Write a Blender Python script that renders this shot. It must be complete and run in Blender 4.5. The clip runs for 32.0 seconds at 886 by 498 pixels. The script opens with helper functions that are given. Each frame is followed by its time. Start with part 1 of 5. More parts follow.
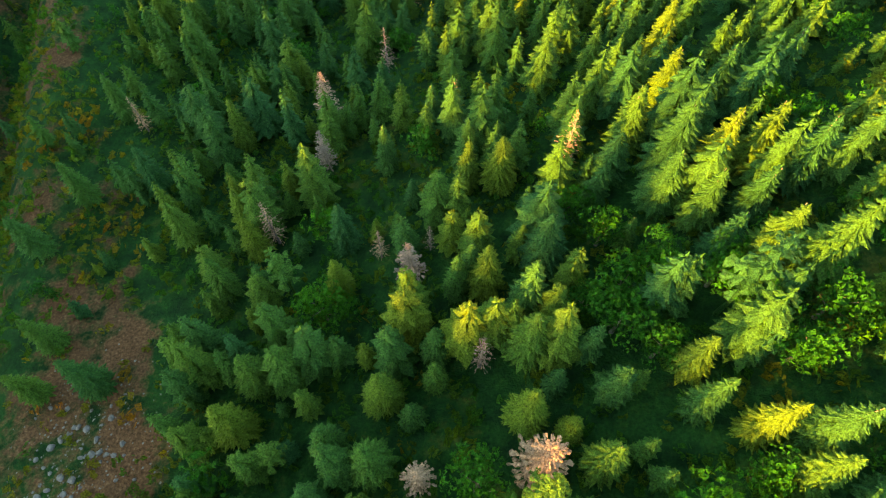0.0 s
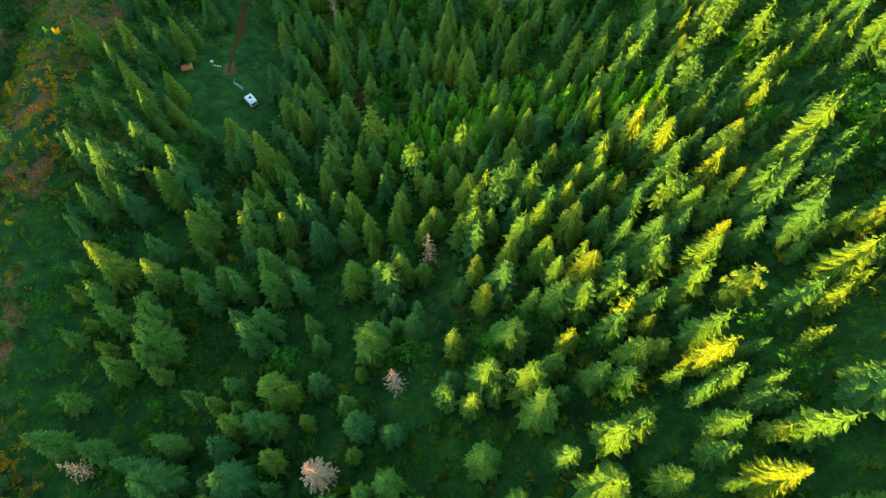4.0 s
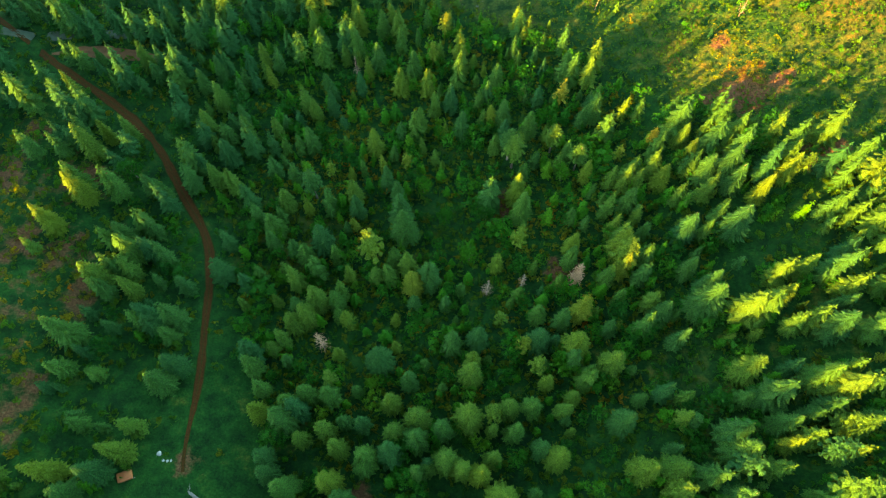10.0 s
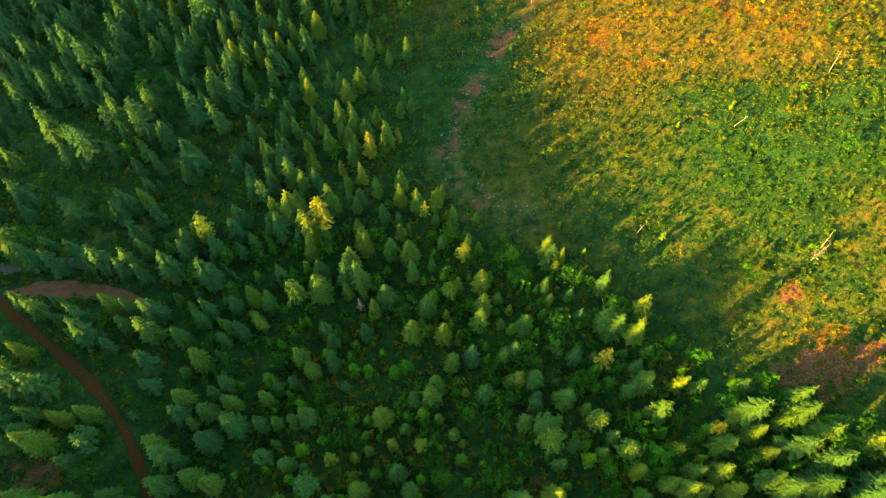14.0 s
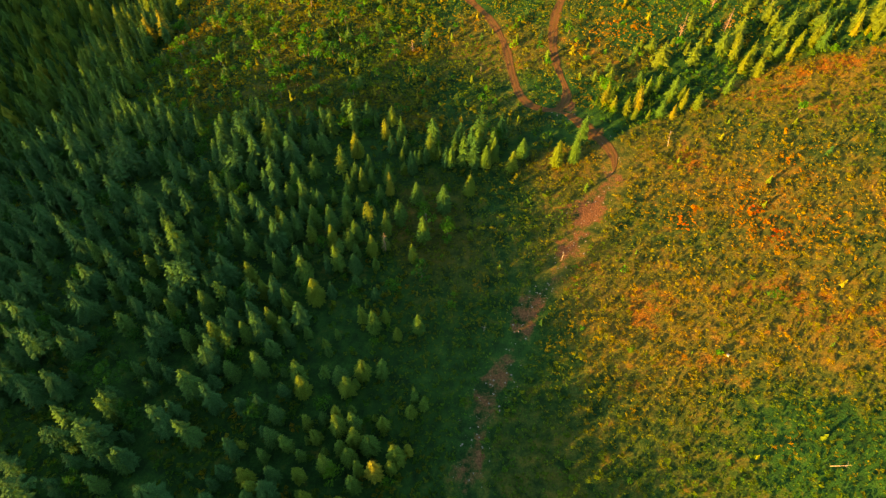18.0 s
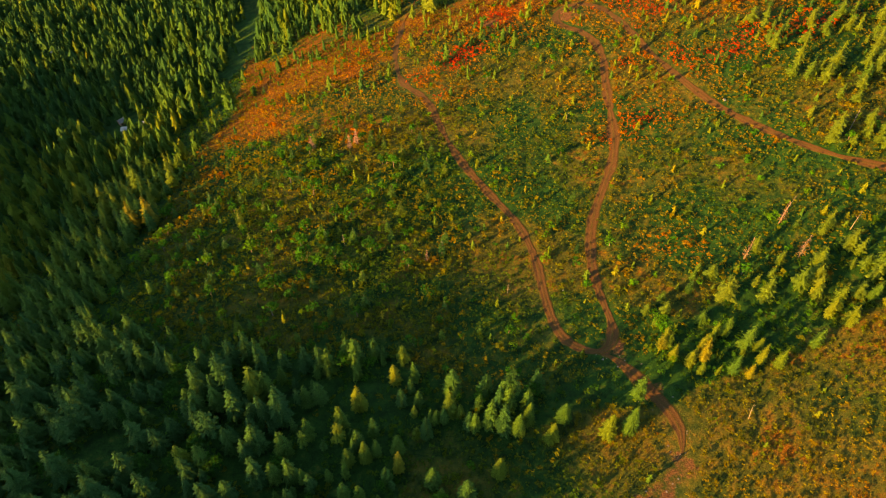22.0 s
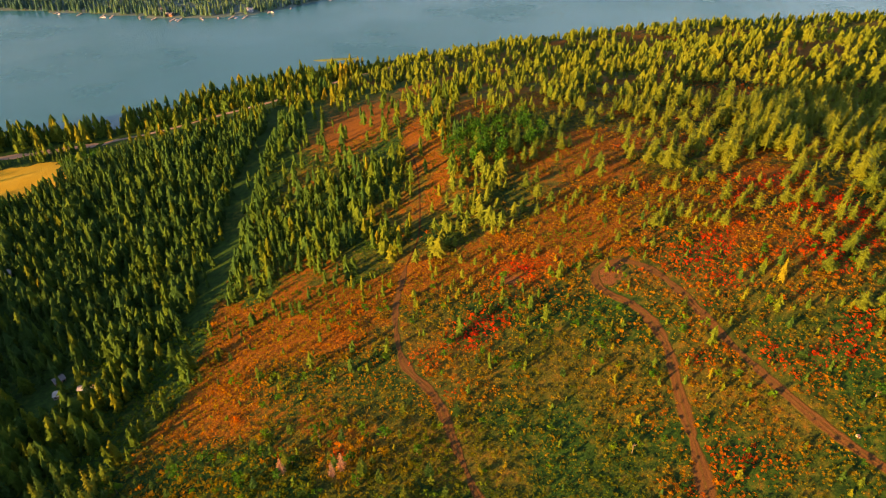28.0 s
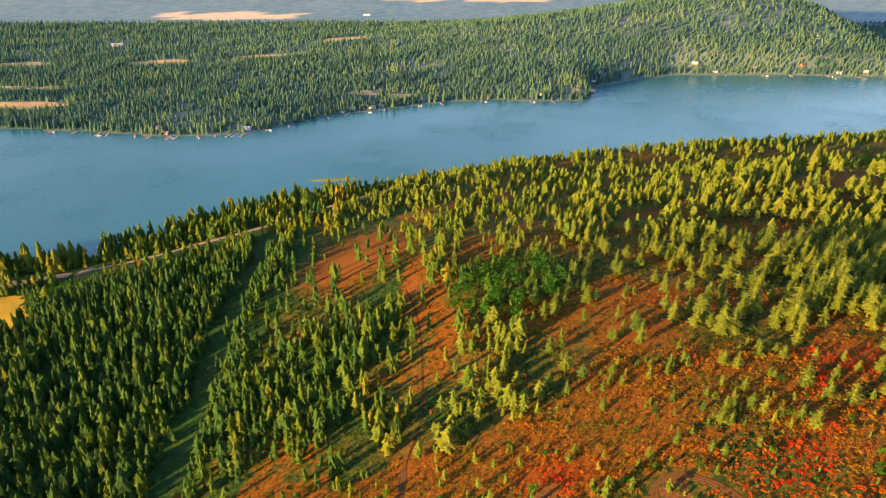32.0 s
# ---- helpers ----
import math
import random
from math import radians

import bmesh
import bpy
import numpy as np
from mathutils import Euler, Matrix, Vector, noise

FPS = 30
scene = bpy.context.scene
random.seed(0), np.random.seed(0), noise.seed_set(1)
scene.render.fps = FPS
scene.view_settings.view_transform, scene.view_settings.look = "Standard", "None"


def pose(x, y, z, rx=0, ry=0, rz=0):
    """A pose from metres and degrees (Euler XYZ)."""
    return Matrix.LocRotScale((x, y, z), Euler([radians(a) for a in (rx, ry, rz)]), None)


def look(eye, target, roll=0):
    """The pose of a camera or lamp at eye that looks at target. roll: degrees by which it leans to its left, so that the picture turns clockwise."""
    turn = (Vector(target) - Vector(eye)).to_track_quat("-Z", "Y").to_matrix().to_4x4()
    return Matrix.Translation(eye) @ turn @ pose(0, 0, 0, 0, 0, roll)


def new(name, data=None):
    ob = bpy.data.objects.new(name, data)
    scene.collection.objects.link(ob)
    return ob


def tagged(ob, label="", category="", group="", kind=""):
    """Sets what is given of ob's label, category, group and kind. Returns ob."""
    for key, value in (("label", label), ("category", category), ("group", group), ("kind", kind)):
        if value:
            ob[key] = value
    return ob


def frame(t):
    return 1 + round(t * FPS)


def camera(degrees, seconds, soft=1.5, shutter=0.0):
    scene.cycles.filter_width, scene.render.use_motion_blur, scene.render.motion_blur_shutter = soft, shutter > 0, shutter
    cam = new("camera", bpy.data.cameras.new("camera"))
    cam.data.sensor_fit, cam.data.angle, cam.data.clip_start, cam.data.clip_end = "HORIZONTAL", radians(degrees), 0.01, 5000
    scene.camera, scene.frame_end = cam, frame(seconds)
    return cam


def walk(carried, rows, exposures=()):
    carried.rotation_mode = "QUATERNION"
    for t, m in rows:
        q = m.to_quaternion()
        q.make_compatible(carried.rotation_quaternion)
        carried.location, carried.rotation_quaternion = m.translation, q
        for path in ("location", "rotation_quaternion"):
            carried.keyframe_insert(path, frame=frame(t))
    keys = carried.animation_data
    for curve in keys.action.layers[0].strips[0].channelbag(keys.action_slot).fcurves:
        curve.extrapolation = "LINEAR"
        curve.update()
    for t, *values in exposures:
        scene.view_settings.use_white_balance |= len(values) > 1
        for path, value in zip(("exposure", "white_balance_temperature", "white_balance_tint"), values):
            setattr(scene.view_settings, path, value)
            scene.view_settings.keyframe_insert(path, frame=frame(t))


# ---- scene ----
cam = camera(69.3, 32.0, 1.25)
METRES, EYE, TILT, LEAN, TURN = 550.0, 280.0, -64.0, 0.0, 0.0
ROWS = [
    (0.0, 0.0, 0.0, 0.0, 0.0, 0.0, -0.0),
    (0.5, -0.0006, 0.0064, 0.0151, 0.13, -0.11, -0.18),
    (1.0, -0.0015, 0.0131, 0.0297, 0.26, -0.17, -0.42),
    (1.5, -0.0024, 0.0199, 0.0447, 0.32, -0.25, -0.52),
    (2.0, -0.0037, 0.0267, 0.0595, 0.23, -0.34, -0.47),
    (2.5, -0.0046, 0.0336, 0.074, 0.14, -0.45, -0.39),
    (3.0, -0.0055, 0.0406, 0.0883, 0.11, -0.48, -0.42),
    (3.5, -0.0064, 0.0475, 0.1028, 0.08, -0.53, -0.44),
    (5.5, -0.0107, 0.0751, 0.1634, -0.14, -1.28, -0.23),
    (6.0, -0.0117, 0.0821, 0.178, -0.25, -1.38, -0.11),
    (6.5, -0.0125, 0.0891, 0.1923, -0.31, -1.39, -0.01),
    (7.0, -0.0134, 0.0961, 0.2068, -0.36, -1.43, 0.1),
    (7.5, -0.0142, 0.1031, 0.2216, -0.41, -1.56, 0.18),
    (8.0, -0.0149, 0.1101, 0.2362, -0.41, -1.64, 0.25),
    (8.5, -0.0157, 0.117, 0.2506, -0.42, -1.66, 0.33),
    (9.0, -0.0168, 0.1239, 0.2654, -0.46, -1.77, 0.39),
    (9.5, -0.0179, 0.1309, 0.2802, -0.51, -1.89, 0.44),
    (10.0, -0.0188, 0.138, 0.2947, -0.51, -1.97, 0.49),
    (10.5, -0.0198, 0.1449, 0.309, -0.51, -2.09, 0.51),
    (11.0, -0.0209, 0.1513, 0.3224, -0.51, -2.15, 0.54),
    (11.5, -0.0218, 0.1578, 0.3357, -0.54, -2.26, 0.62),
    (12.0, -0.0225, 0.1648, 0.3502, -0.52, -2.36, 0.67),
    (12.5, -0.0233, 0.1721, 0.3648, -0.53, -2.46, 0.64),
    (13.0, -0.0244, 0.1793, 0.3797, -0.56, -1.5, 0.64),
    (13.5, -0.0254, 0.1865, 0.3941, -0.56, -0.42, 0.62),
    (14.0, -0.0265, 0.1936, 0.4089, -0.58, 0.58, 0.6),
    (14.5, -0.0276, 0.2006, 0.4232, -0.62, 1.62, 0.59),
    (16.5, -0.0312, 0.2283, 0.4805, -0.67, 5.56, 0.65),
    (17.0, -0.032, 0.2353, 0.4951, -0.63, 6.54, 0.66),
    (17.5, -0.0327, 0.2422, 0.51, -0.51, 7.52, 0.55),
    (18.0, -0.0338, 0.2491, 0.5245, -0.51, 8.55, 0.59),
    (18.5, -0.035, 0.2558, 0.5391, -0.56, 9.52, 0.64),
    (19.0, -0.0359, 0.2628, 0.5532, -0.53, 10.56, 0.63),
    (19.5, -0.0367, 0.2698, 0.5671, -0.38, 11.59, 0.5),
    (20.0, -0.0376, 0.2768, 0.581, -0.36, 12.57, 0.51),
    (20.5, -0.0384, 0.2838, 0.5948, -0.28, 13.58, 0.44),
    (21.0, -0.0393, 0.2907, 0.6083, -0.21, 14.58, 0.32),
    (21.5, -0.0404, 0.2975, 0.6215, -0.17, 15.59, 0.16),
    (22.0, -0.0412, 0.3041, 0.635, -0.13, 16.52, 0.07),
    (22.5, -0.0418, 0.311, 0.6487, -0.02, 17.44, -0.05),
    (23.0, -0.043, 0.3176, 0.662, -0.02, 18.41, -0.09),
    (23.5, -0.0441, 0.3242, 0.6757, -0.01, 19.35, -0.17),
    (24.0, -0.0449, 0.3308, 0.6895, 0.03, 20.35, -0.12),
    (24.5, -0.0458, 0.3373, 0.7033, 0.02, 21.35, -0.06),
    (25.0, -0.0467, 0.3438, 0.717, 0.03, 22.38, -0.02),
    (25.5, -0.0476, 0.3506, 0.7303, -0.05, 23.49, 0.15),
    (27.5, -0.051, 0.3767, 0.7841, -0.17, 27.81, 0.52),
    (28.0, -0.052, 0.3832, 0.7974, -0.2, 28.9, 0.56),
    (28.5, -0.0529, 0.3898, 0.8104, -0.2, 30.05, 0.58),
    (29.0, -0.0536, 0.3965, 0.8232, -0.19, 31.2, 0.6),
    (29.5, -0.0547, 0.4032, 0.8359, -0.25, 32.32, 0.65),
    (30.0, -0.0556, 0.4097, 0.8485, -0.26, 33.44, 0.68),
    (30.5, -0.0565, 0.4163, 0.8608, -0.29, 34.54, 0.68),
    (31.0, -0.0576, 0.4228, 0.8732, -0.34, 35.65, 0.76),
    (31.5, -0.0584, 0.4292, 0.8856, -0.37, 36.76, 0.78),
    (32.0, -0.0593, 0.4356, 0.898, -0.37, 37.89, 0.79),
]
SUN_HEIGHT, SUN_TURN = 7.2, 32.0          # degrees above the horizon; degrees of the sun's bearing behind west
EXPOSURES = [(0.0, 3.78, 8300, 3), (2.5, 3.78, 8300, 0), (5.5, 3.98, 8300, -6), (9.0, 4.02, 8000, -9), (13.0, 3.85, 8400, -1), (14.5, 3.55, 8800, 4), (16.5, 3.15, 9000, 9), (19.0, 2.8, 9000, 12), (22.0, 2.45, 8700, 16), (25.0, 2.28, 8900, 28), (28.0, 2.25, 8600, 38), (32.0, 2.43, 6900, 33)]
walk(cam, [(t, pose(0, 0, EYE, TILT, LEAN, TURN) @ pose(METRES * x, METRES * y, METRES * z, 90 + pitch, roll, yaw)) for t, x, y, z, yaw, pitch, roll in ROWS], EXPOSURES)

# ---- light ----
to_sun = Vector((-math.cos(radians(SUN_TURN)) * math.cos(radians(SUN_HEIGHT)), -math.sin(radians(SUN_TURN)) * math.cos(radians(SUN_HEIGHT)), math.sin(radians(SUN_HEIGHT))))
sun = new("sun", bpy.data.lights.new("sun", "SUN"))
sun.data.energy, sun.data.angle, sun.data.color = 5.0, radians(0.6), (1.0, 0.53, 0.14)
sun.matrix_basis = look((0, 0, 900), Vector((0, 0, 900)) - to_sun)
world = bpy.data.worlds.new("sky")
world.use_nodes = True
scene.world = world
sky = world.node_tree.nodes.new("ShaderNodeTexSky")
sky.air_density, sky.dust_density, sky.ozone_density = 1.0, 0.6, 2.2
sky.sky_type, sky.sun_disc, sky.sun_elevation, sky.sun_rotation = "NISHITA", False, radians(SUN_HEIGHT), math.atan2(to_sun.x, to_sun.y)
world.node_tree.nodes["Background"].inputs["Strength"].default_value = 0.108
world.node_tree.links.new(sky.outputs[0], world.node_tree.nodes["Background"].inputs["Color"])

# ---- materials ----
def nodes_of(name):
    m = bpy.data.materials.new(name)
    m.use_nodes = True
    t = m.node_tree
    return m, t, t.nodes["Principled BSDF"]


def node(t, kind, **values):
    n = t.nodes.new(kind)
    for key, value in values.items():
        n.inputs[key].default_value = value
    return n


def ramp(t, source, stops):
    n = t.nodes.new("ShaderNodeValToRGB")
    while len(n.color_ramp.elements) < len(stops):
        n.color_ramp.elements.new(0.5)
    for e, (p, c) in zip(n.color_ramp.elements, stops):
        e.position, e.color = p, (*c, 1)
    t.links.new(source, n.inputs["Fac"])
    return n.outputs["Color"]


def noise_of(t, scale, detail=4.0, rough=0.6):
    geo = t.nodes.new("ShaderNodeNewGeometry")
    n = node(t, "ShaderNodeTexNoise", Scale=scale, Detail=detail, Roughness=rough)
    t.links.new(geo.outputs["Position"], n.inputs["Vector"])
    return n.outputs["Fac"]


def mixed(t, fac, a, b, blend="MIX"):
    n = t.nodes.new("ShaderNodeMix")
    n.data_type, n.blend_type = "RGBA", blend
    for value, socket in ((fac, n.inputs[0]), (a, n.inputs[6]), (b, n.inputs[7])):
        if isinstance(value, (int, float)):
            socket.default_value = value
        elif isinstance(value, tuple):
            socket.default_value = (*value, 1)
        else:
            t.links.new(value, socket)
    return n.outputs[2]


def bumped(t, shader, height, strength, distance):
    b = node(t, "ShaderNodeBump", Strength=strength, Distance=distance)
    t.links.new(height, b.inputs["Height"])
    t.links.new(b.outputs[0], shader.inputs["Normal"])


def leafy(name, stops, single, shine=0.06, through_light=0.25, gaps=0.0, fine=4.0, sway=0.30):
    """Foliage. The shade within the ramp is the plant's own: its tint, or for a single plant its random number; a finer noise moves it."""
    m, t, p = nodes_of(name)
    if single:
        less = t.nodes.new("ShaderNodeMath")
        less.operation = "MULTIPLY"
        t.links.new(t.nodes.new("ShaderNodeObjectInfo").outputs["Random"], less.inputs[0])
        less.inputs[1].default_value = 0.72
        own = less.outputs[0]
    else:
        a = t.nodes.new("ShaderNodeAttribute")
        a.attribute_name = "tint"
        own = a.outputs["Fac"]
    add = t.nodes.new("ShaderNodeMath")
    add.operation = "MULTIPLY_ADD"
    t.links.new(noise_of(t, 0.9, 3.0, 0.7), add.inputs[0])
    add.inputs[1].default_value = sway
    t.links.new(own, add.inputs[2])
    sub = t.nodes.new("ShaderNodeMath")
    sub.operation = "SUBTRACT"
    t.links.new(add.outputs[0], sub.inputs[0])
    sub.inputs[1].default_value = 0.5 * sway
    colour = ramp(t, sub.outputs[0], stops)
    grain = ramp(t, noise_of(t, 3.6, 4.0, 0.75), [(0.34, (0.34, 0.34, 0.34)), (0.66, (1.55, 1.55, 1.55))])
    colour = mixed(t, 1.0, colour, grain, "MULTIPLY")
    t.links.new(colour, p.inputs["Base Color"])
    p.inputs["Roughness"].default_value = 0.65
    p.inputs["Specular IOR Level"].default_value = shine
    last = p.outputs[0]
    bumped(t, p, noise_of(t, 5.0, 2.0), 0.8, 0.25)
    if through_light:
        tr = t.nodes.new("ShaderNodeBsdfTranslucent")
        t.links.new(mixed(t, 1.0, colour, (1.7, 1.25, 0.6), "MULTIPLY"), tr.inputs["Color"])
        mix = node(t, "ShaderNodeMixShader", Fac=through_light)
        t.links.new(last, mix.inputs[1])
        t.links.new(tr.outputs[0], mix.inputs[2])
        last = mix.outputs[0]
    if gaps:
        # the gaps between needles and leaves
        cut = t.nodes.new("ShaderNodeMath")
        cut.operation = "GREATER_THAN"
        t.links.new(noise_of(t, fine, 2.0, 0.6), cut.inputs[0])
        cut.inputs[1].default_value = gaps
        mix = t.nodes.new("ShaderNodeMixShader")
        t.links.new(cut.outputs[0], mix.inputs[0])
        t.links.new(t.nodes.new("ShaderNodeBsdfTransparent").outputs[0], mix.inputs[1])
        t.links.new(last, mix.inputs[2])
        last = mix.outputs[0]
    t.links.new(last, t.nodes["Material Output"].inputs["Surface"])
    return m


def plain(name, a, b, scale, rough=0.8, bump=0.0, metal=0.0):
    m, t, p = nodes_of(name)
    n = noise_of(t, scale, 5.0)
    t.links.new(ramp(t, n, [(0.3, a), (0.7, b)]), p.inputs["Base Color"])
    p.inputs["Roughness"].default_value, p.inputs["Metallic"].default_value = rough, metal
    if bump:
        bumped(t, p, n, 0.6, bump)
    return m


NEEDLES = [(0.0, (0.024, 0.092, 0.025)), (0.35, (0.050, 0.130, 0.020)), (0.7, (0.098, 0.160, 0.016)), (0.9, (0.140, 0.175, 0.018)), (1.0, (0.180, 0.185, 0.020))]
LEAVES = [(0.0, (0.014, 0.085, 0.010)), (0.5, (0.030, 0.150, 0.010)), (1.0, (0.085, 0.195, 0.012))]
SHRUBS = [(0.0, (0.028, 0.114, 0.012)), (0.25, (0.066, 0.120, 0.010)), (0.37, (0.104, 0.124, 0.011)), (0.50, (0.170, 0.150, 0.012)), (0.68, (0.260, 0.118, 0.010)), (0.85, (0.330, 0.064, 0.010)), (1.0, (0.350, 0.030, 0.010))]
DEAD = [(0.0, (0.24, 0.17, 0.12)), (0.4, (0.38, 0.22, 0.12)), (1.0, (0.50, 0.25, 0.12))]
mat_needles = leafy("needles", NEEDLES, True, gaps=0.40, fine=7.0)
mat_needles_near = leafy("needles_of_near_woods", NEEDLES, False, gaps=0.40, fine=6.5)
mat_needles_wood = leafy("needles_of_woods", NEEDLES, False, through_light=0.30, gaps=0.42, fine=2.4)
PINES = [(0.0, (0.050, 0.125, 0.018)), (0.5, (0.118, 0.175, 0.020)), (1.0, (0.205, 0.225, 0.024))]
mat_pines = leafy("pine_needles", PINES, False, through_light=0.22, gaps=0.42, fine=2.4)
mat_larch = leafy("larch_needles", [(0.0, (0.022, 0.120, 0.010)), (0.5, (0.050, 0.190, 0.010)), (1.0, (0.100, 0.230, 0.014))], False, gaps=0.41, fine=6.5)
mat_leaves = leafy("leaves", LEAVES, True, 0.08, 0.35, 0.44, 3.5)
mat_leaves_wood = leafy("leaves_of_woods", LEAVES, False, 0.08, 0.35, 0.46, 3.0)
mat_shrubs = leafy("shrub_leaves", SHRUBS, False, 0.05, 0.50, 0.43, 6.0, 0.10)
# bluish, lightened needles: haze over the far shore put into their colour
mat_far_woods = leafy("hazed_needles_of_far_woods", [(0.0, (0.044, 0.140, 0.135)), (0.5, (0.078, 0.205, 0.165)), (1.0, (0.130, 0.260, 0.160))], False, 0.0, 0.5)
mat_dead = leafy("dead_twigs", DEAD, True, 0.1, 0.0, 0.38, 5.0)
mat_bark = plain("bark", (0.10, 0.075, 0.055), (0.22, 0.17, 0.13), 3.0, 0.95, 0.03)
mat_clay = plain("orange_clay", (0.080, 0.032, 0.008), (0.150, 0.062, 0.016), 0.6, 0.95, 0.05)
mat_lane = plain("overgrown_lane", (0.035, 0.060, 0.030), (0.075, 0.095, 0.055), 0.5, 0.95, 0.05)
mat_gravel = plain("road_gravel", (0.16, 0.115, 0.08), (0.24, 0.18, 0.13), 0.6, 0.9, 0.03)


def track_material(name, a, b, grass):
    """Packed dirt in the ruts, thin grass on the verges and on the middle ridge."""
    m, t, p = nodes_of(name)
    n, fine = noise_of(t, 0.5, 5.0, 0.7), noise_of(t, 2.6, 4.0, 0.75)
    verge = t.nodes.new("ShaderNodeAttribute")
    verge.attribute_name = "verge"
    add = t.nodes.new("ShaderNodeMath")
    add.operation = "ADD"
    t.links.new(verge.outputs["Fac"], add.inputs[0])
    t.links.new(n, add.inputs[1])
    r = node(t, "ShaderNodeMapRange", **{"From Min": 0.85, "From Max": 1.35})
    t.links.new(add.outputs[0], r.inputs["Value"])
    dirt = ramp(t, fine, [(0.3, a), (0.7, b)])
    t.links.new(mixed(t, r.outputs["Result"], dirt, ramp(t, fine, [(0.3, tuple(0.5 * v for v in grass)), (0.7, grass)])), p.inputs["Base Color"])
    p.inputs["Roughness"].default_value, p.inputs["Specular IOR Level"].default_value = 0.95, 0.1
    bumped(t, p, fine, 0.8, 0.15)
    return m


def ground_material():
    m, t, p = nodes_of("ground")
    big, mid, fine = noise_of(t, 0.03, 4.0), noise_of(t, 0.25, 5.0, 0.7), noise_of(t, 2.2, 4.0, 0.7)
    def mask(name, noise, low, high):
        a = t.nodes.new("ShaderNodeAttribute")
        a.attribute_name = name
        add = t.nodes.new("ShaderNodeMath")
        add.operation = "ADD"
        t.links.new(a.outputs["Fac"], add.inputs[0])
        t.links.new(noise, add.inputs[1])
        r = node(t, "ShaderNodeMapRange", **{"From Min": low, "From Max": high})
        t.links.new(add.outputs[0], r.inputs["Value"])
        return r.outputs["Result"]
    green = ramp(t, mid, [(0.35, (0.006, 0.026, 0.006)), (0.55, (0.014, 0.062, 0.010)), (0.75, (0.038, 0.085, 0.012))])
    dry = ramp(t, mid, [(0.3, (0.042, 0.055, 0.009)), (0.5, (0.085, 0.078, 0.013)), (0.75, (0.165, 0.100, 0.018))])
    soil = ramp(t, fine, [(0.3, (0.075, 0.034, 0.014)), (0.6, (0.14, 0.066, 0.028)), (0.8, (0.19, 0.115, 0.065))])
    hay = ramp(t, big, [(0.3, (0.33, 0.235, 0.016)), (0.7, (0.43, 0.33, 0.035))])
    colour = mixed(t, mask("dry", mid, 0.75, 1.15), green, dry)
    colour = mixed(t, mask("ochre", mid, 0.90, 1.06), colour, ramp(t, fine, [(0.32, (0.070, 0.032, 0.005)), (0.5, (0.150, 0.060, 0.007)), (0.7, (0.235, 0.100, 0.012))]))
    colour = mixed(t, mask("bare", mid, 0.95, 1.10), colour, soil)
    # haze beyond the lake, put into the ground as pale blue-green
    colour = mixed(t, mask("hazy_valley", mid, 0.9, 1.1), colour, ramp(t, big, [(0.3, (0.065, 0.140, 0.135)), (0.7, (0.125, 0.195, 0.160))]))
    valley = t.nodes.new("ShaderNodeAttribute")
    valley.attribute_name = "hazy_valley"
    hay = mixed(t, valley.outputs["Fac"], hay, ramp(t, big, [(0.3, (0.40, 0.31, 0.14)), (0.7, (0.52, 0.41, 0.20))]))
    colour = mixed(t, mask("hay", mid, 0.95, 1.05), colour, hay)
    grain = ramp(t, fine, [(0.3, (0.6, 0.6, 0.6)), (0.7, (1.3, 1.3, 1.3))])
    t.links.new(mixed(t, 1.0, colour, grain, "MULTIPLY"), p.inputs["Base Color"])
    p.inputs["Roughness"].default_value, p.inputs["Specular IOR Level"].default_value = 0.95, 0.1
    bumped(t, p, fine, 0.9, 0.35)
    return m


def water_material():
    m, t, p = nodes_of("lake_water")
    p.inputs["Base Color"].default_value = (0.012, 0.140, 0.172, 1)
    p.inputs["IOR"].default_value = 1.333
    calm = node(t, "ShaderNodeMapRange", **{"From Min": 0.35, "From Max": 0.65, "To Min": 0.05, "To Max": 0.32})
    t.links.new(noise_of(t, 0.005, 5.0, 0.65), calm.inputs["Value"])
    t.links.new(calm.outputs["Result"], p.inputs["Roughness"])
    bumped(t, p, mixed(t, noise_of(t, 0.004, 3.0), noise_of(t, 0.35, 6.0, 0.65), noise_of(t, 0.02, 8.0, 0.75)), 0.7, 0.9)
    return m


mat_ground, mat_water = ground_material(), water_material()
mat_dirt = track_material("track_dirt", (0.050, 0.027, 0.010), (0.115, 0.061, 0.022), (0.075, 0.070, 0.012))
mat_soil = track_material("forest_soil", (0.034, 0.014, 0.004), (0.092, 0.034, 0.008), (0.020, 0.052, 0.008))

# ---- the lie of the land ----
SLOPE = np.array([65.9, -20.7, 25.9, -18.9, 9.7, -17.5, 17.7, 6.5, 3.5, 4.6, 4.5, 2.0, -2.7, -9.0, -7.3, 12.2, -5.8, -4.4, 4.2, -3.6])
KNOLLS = [(140, 700, 56.4), (-260, 740, -14.1), (260, 420, 20.0), (20, 900, 42.9), (-220, 140, 92.9), (260, 180, 45.3), (-140, 460, 16.4), (140, 340, 44.3),
          (260, 540, 55.3), (-60, 660, 26.7), (260, 980, 36.0), (-140, 340, 29.9), (100, 60, 67.9), (60, 500, 19.1)]
NEAR_SHORE = [(-4600, 900), (-700, 1060), (-470, 1092), (-405, 1116), (-374, 1112), (-362, 1105), (-350, 1142), (-298, 1180), (-246, 1230), (-180, 1268), (-60, 1335), (100, 1400), (300, 1440), (700, 1500), (4600, 1500)]
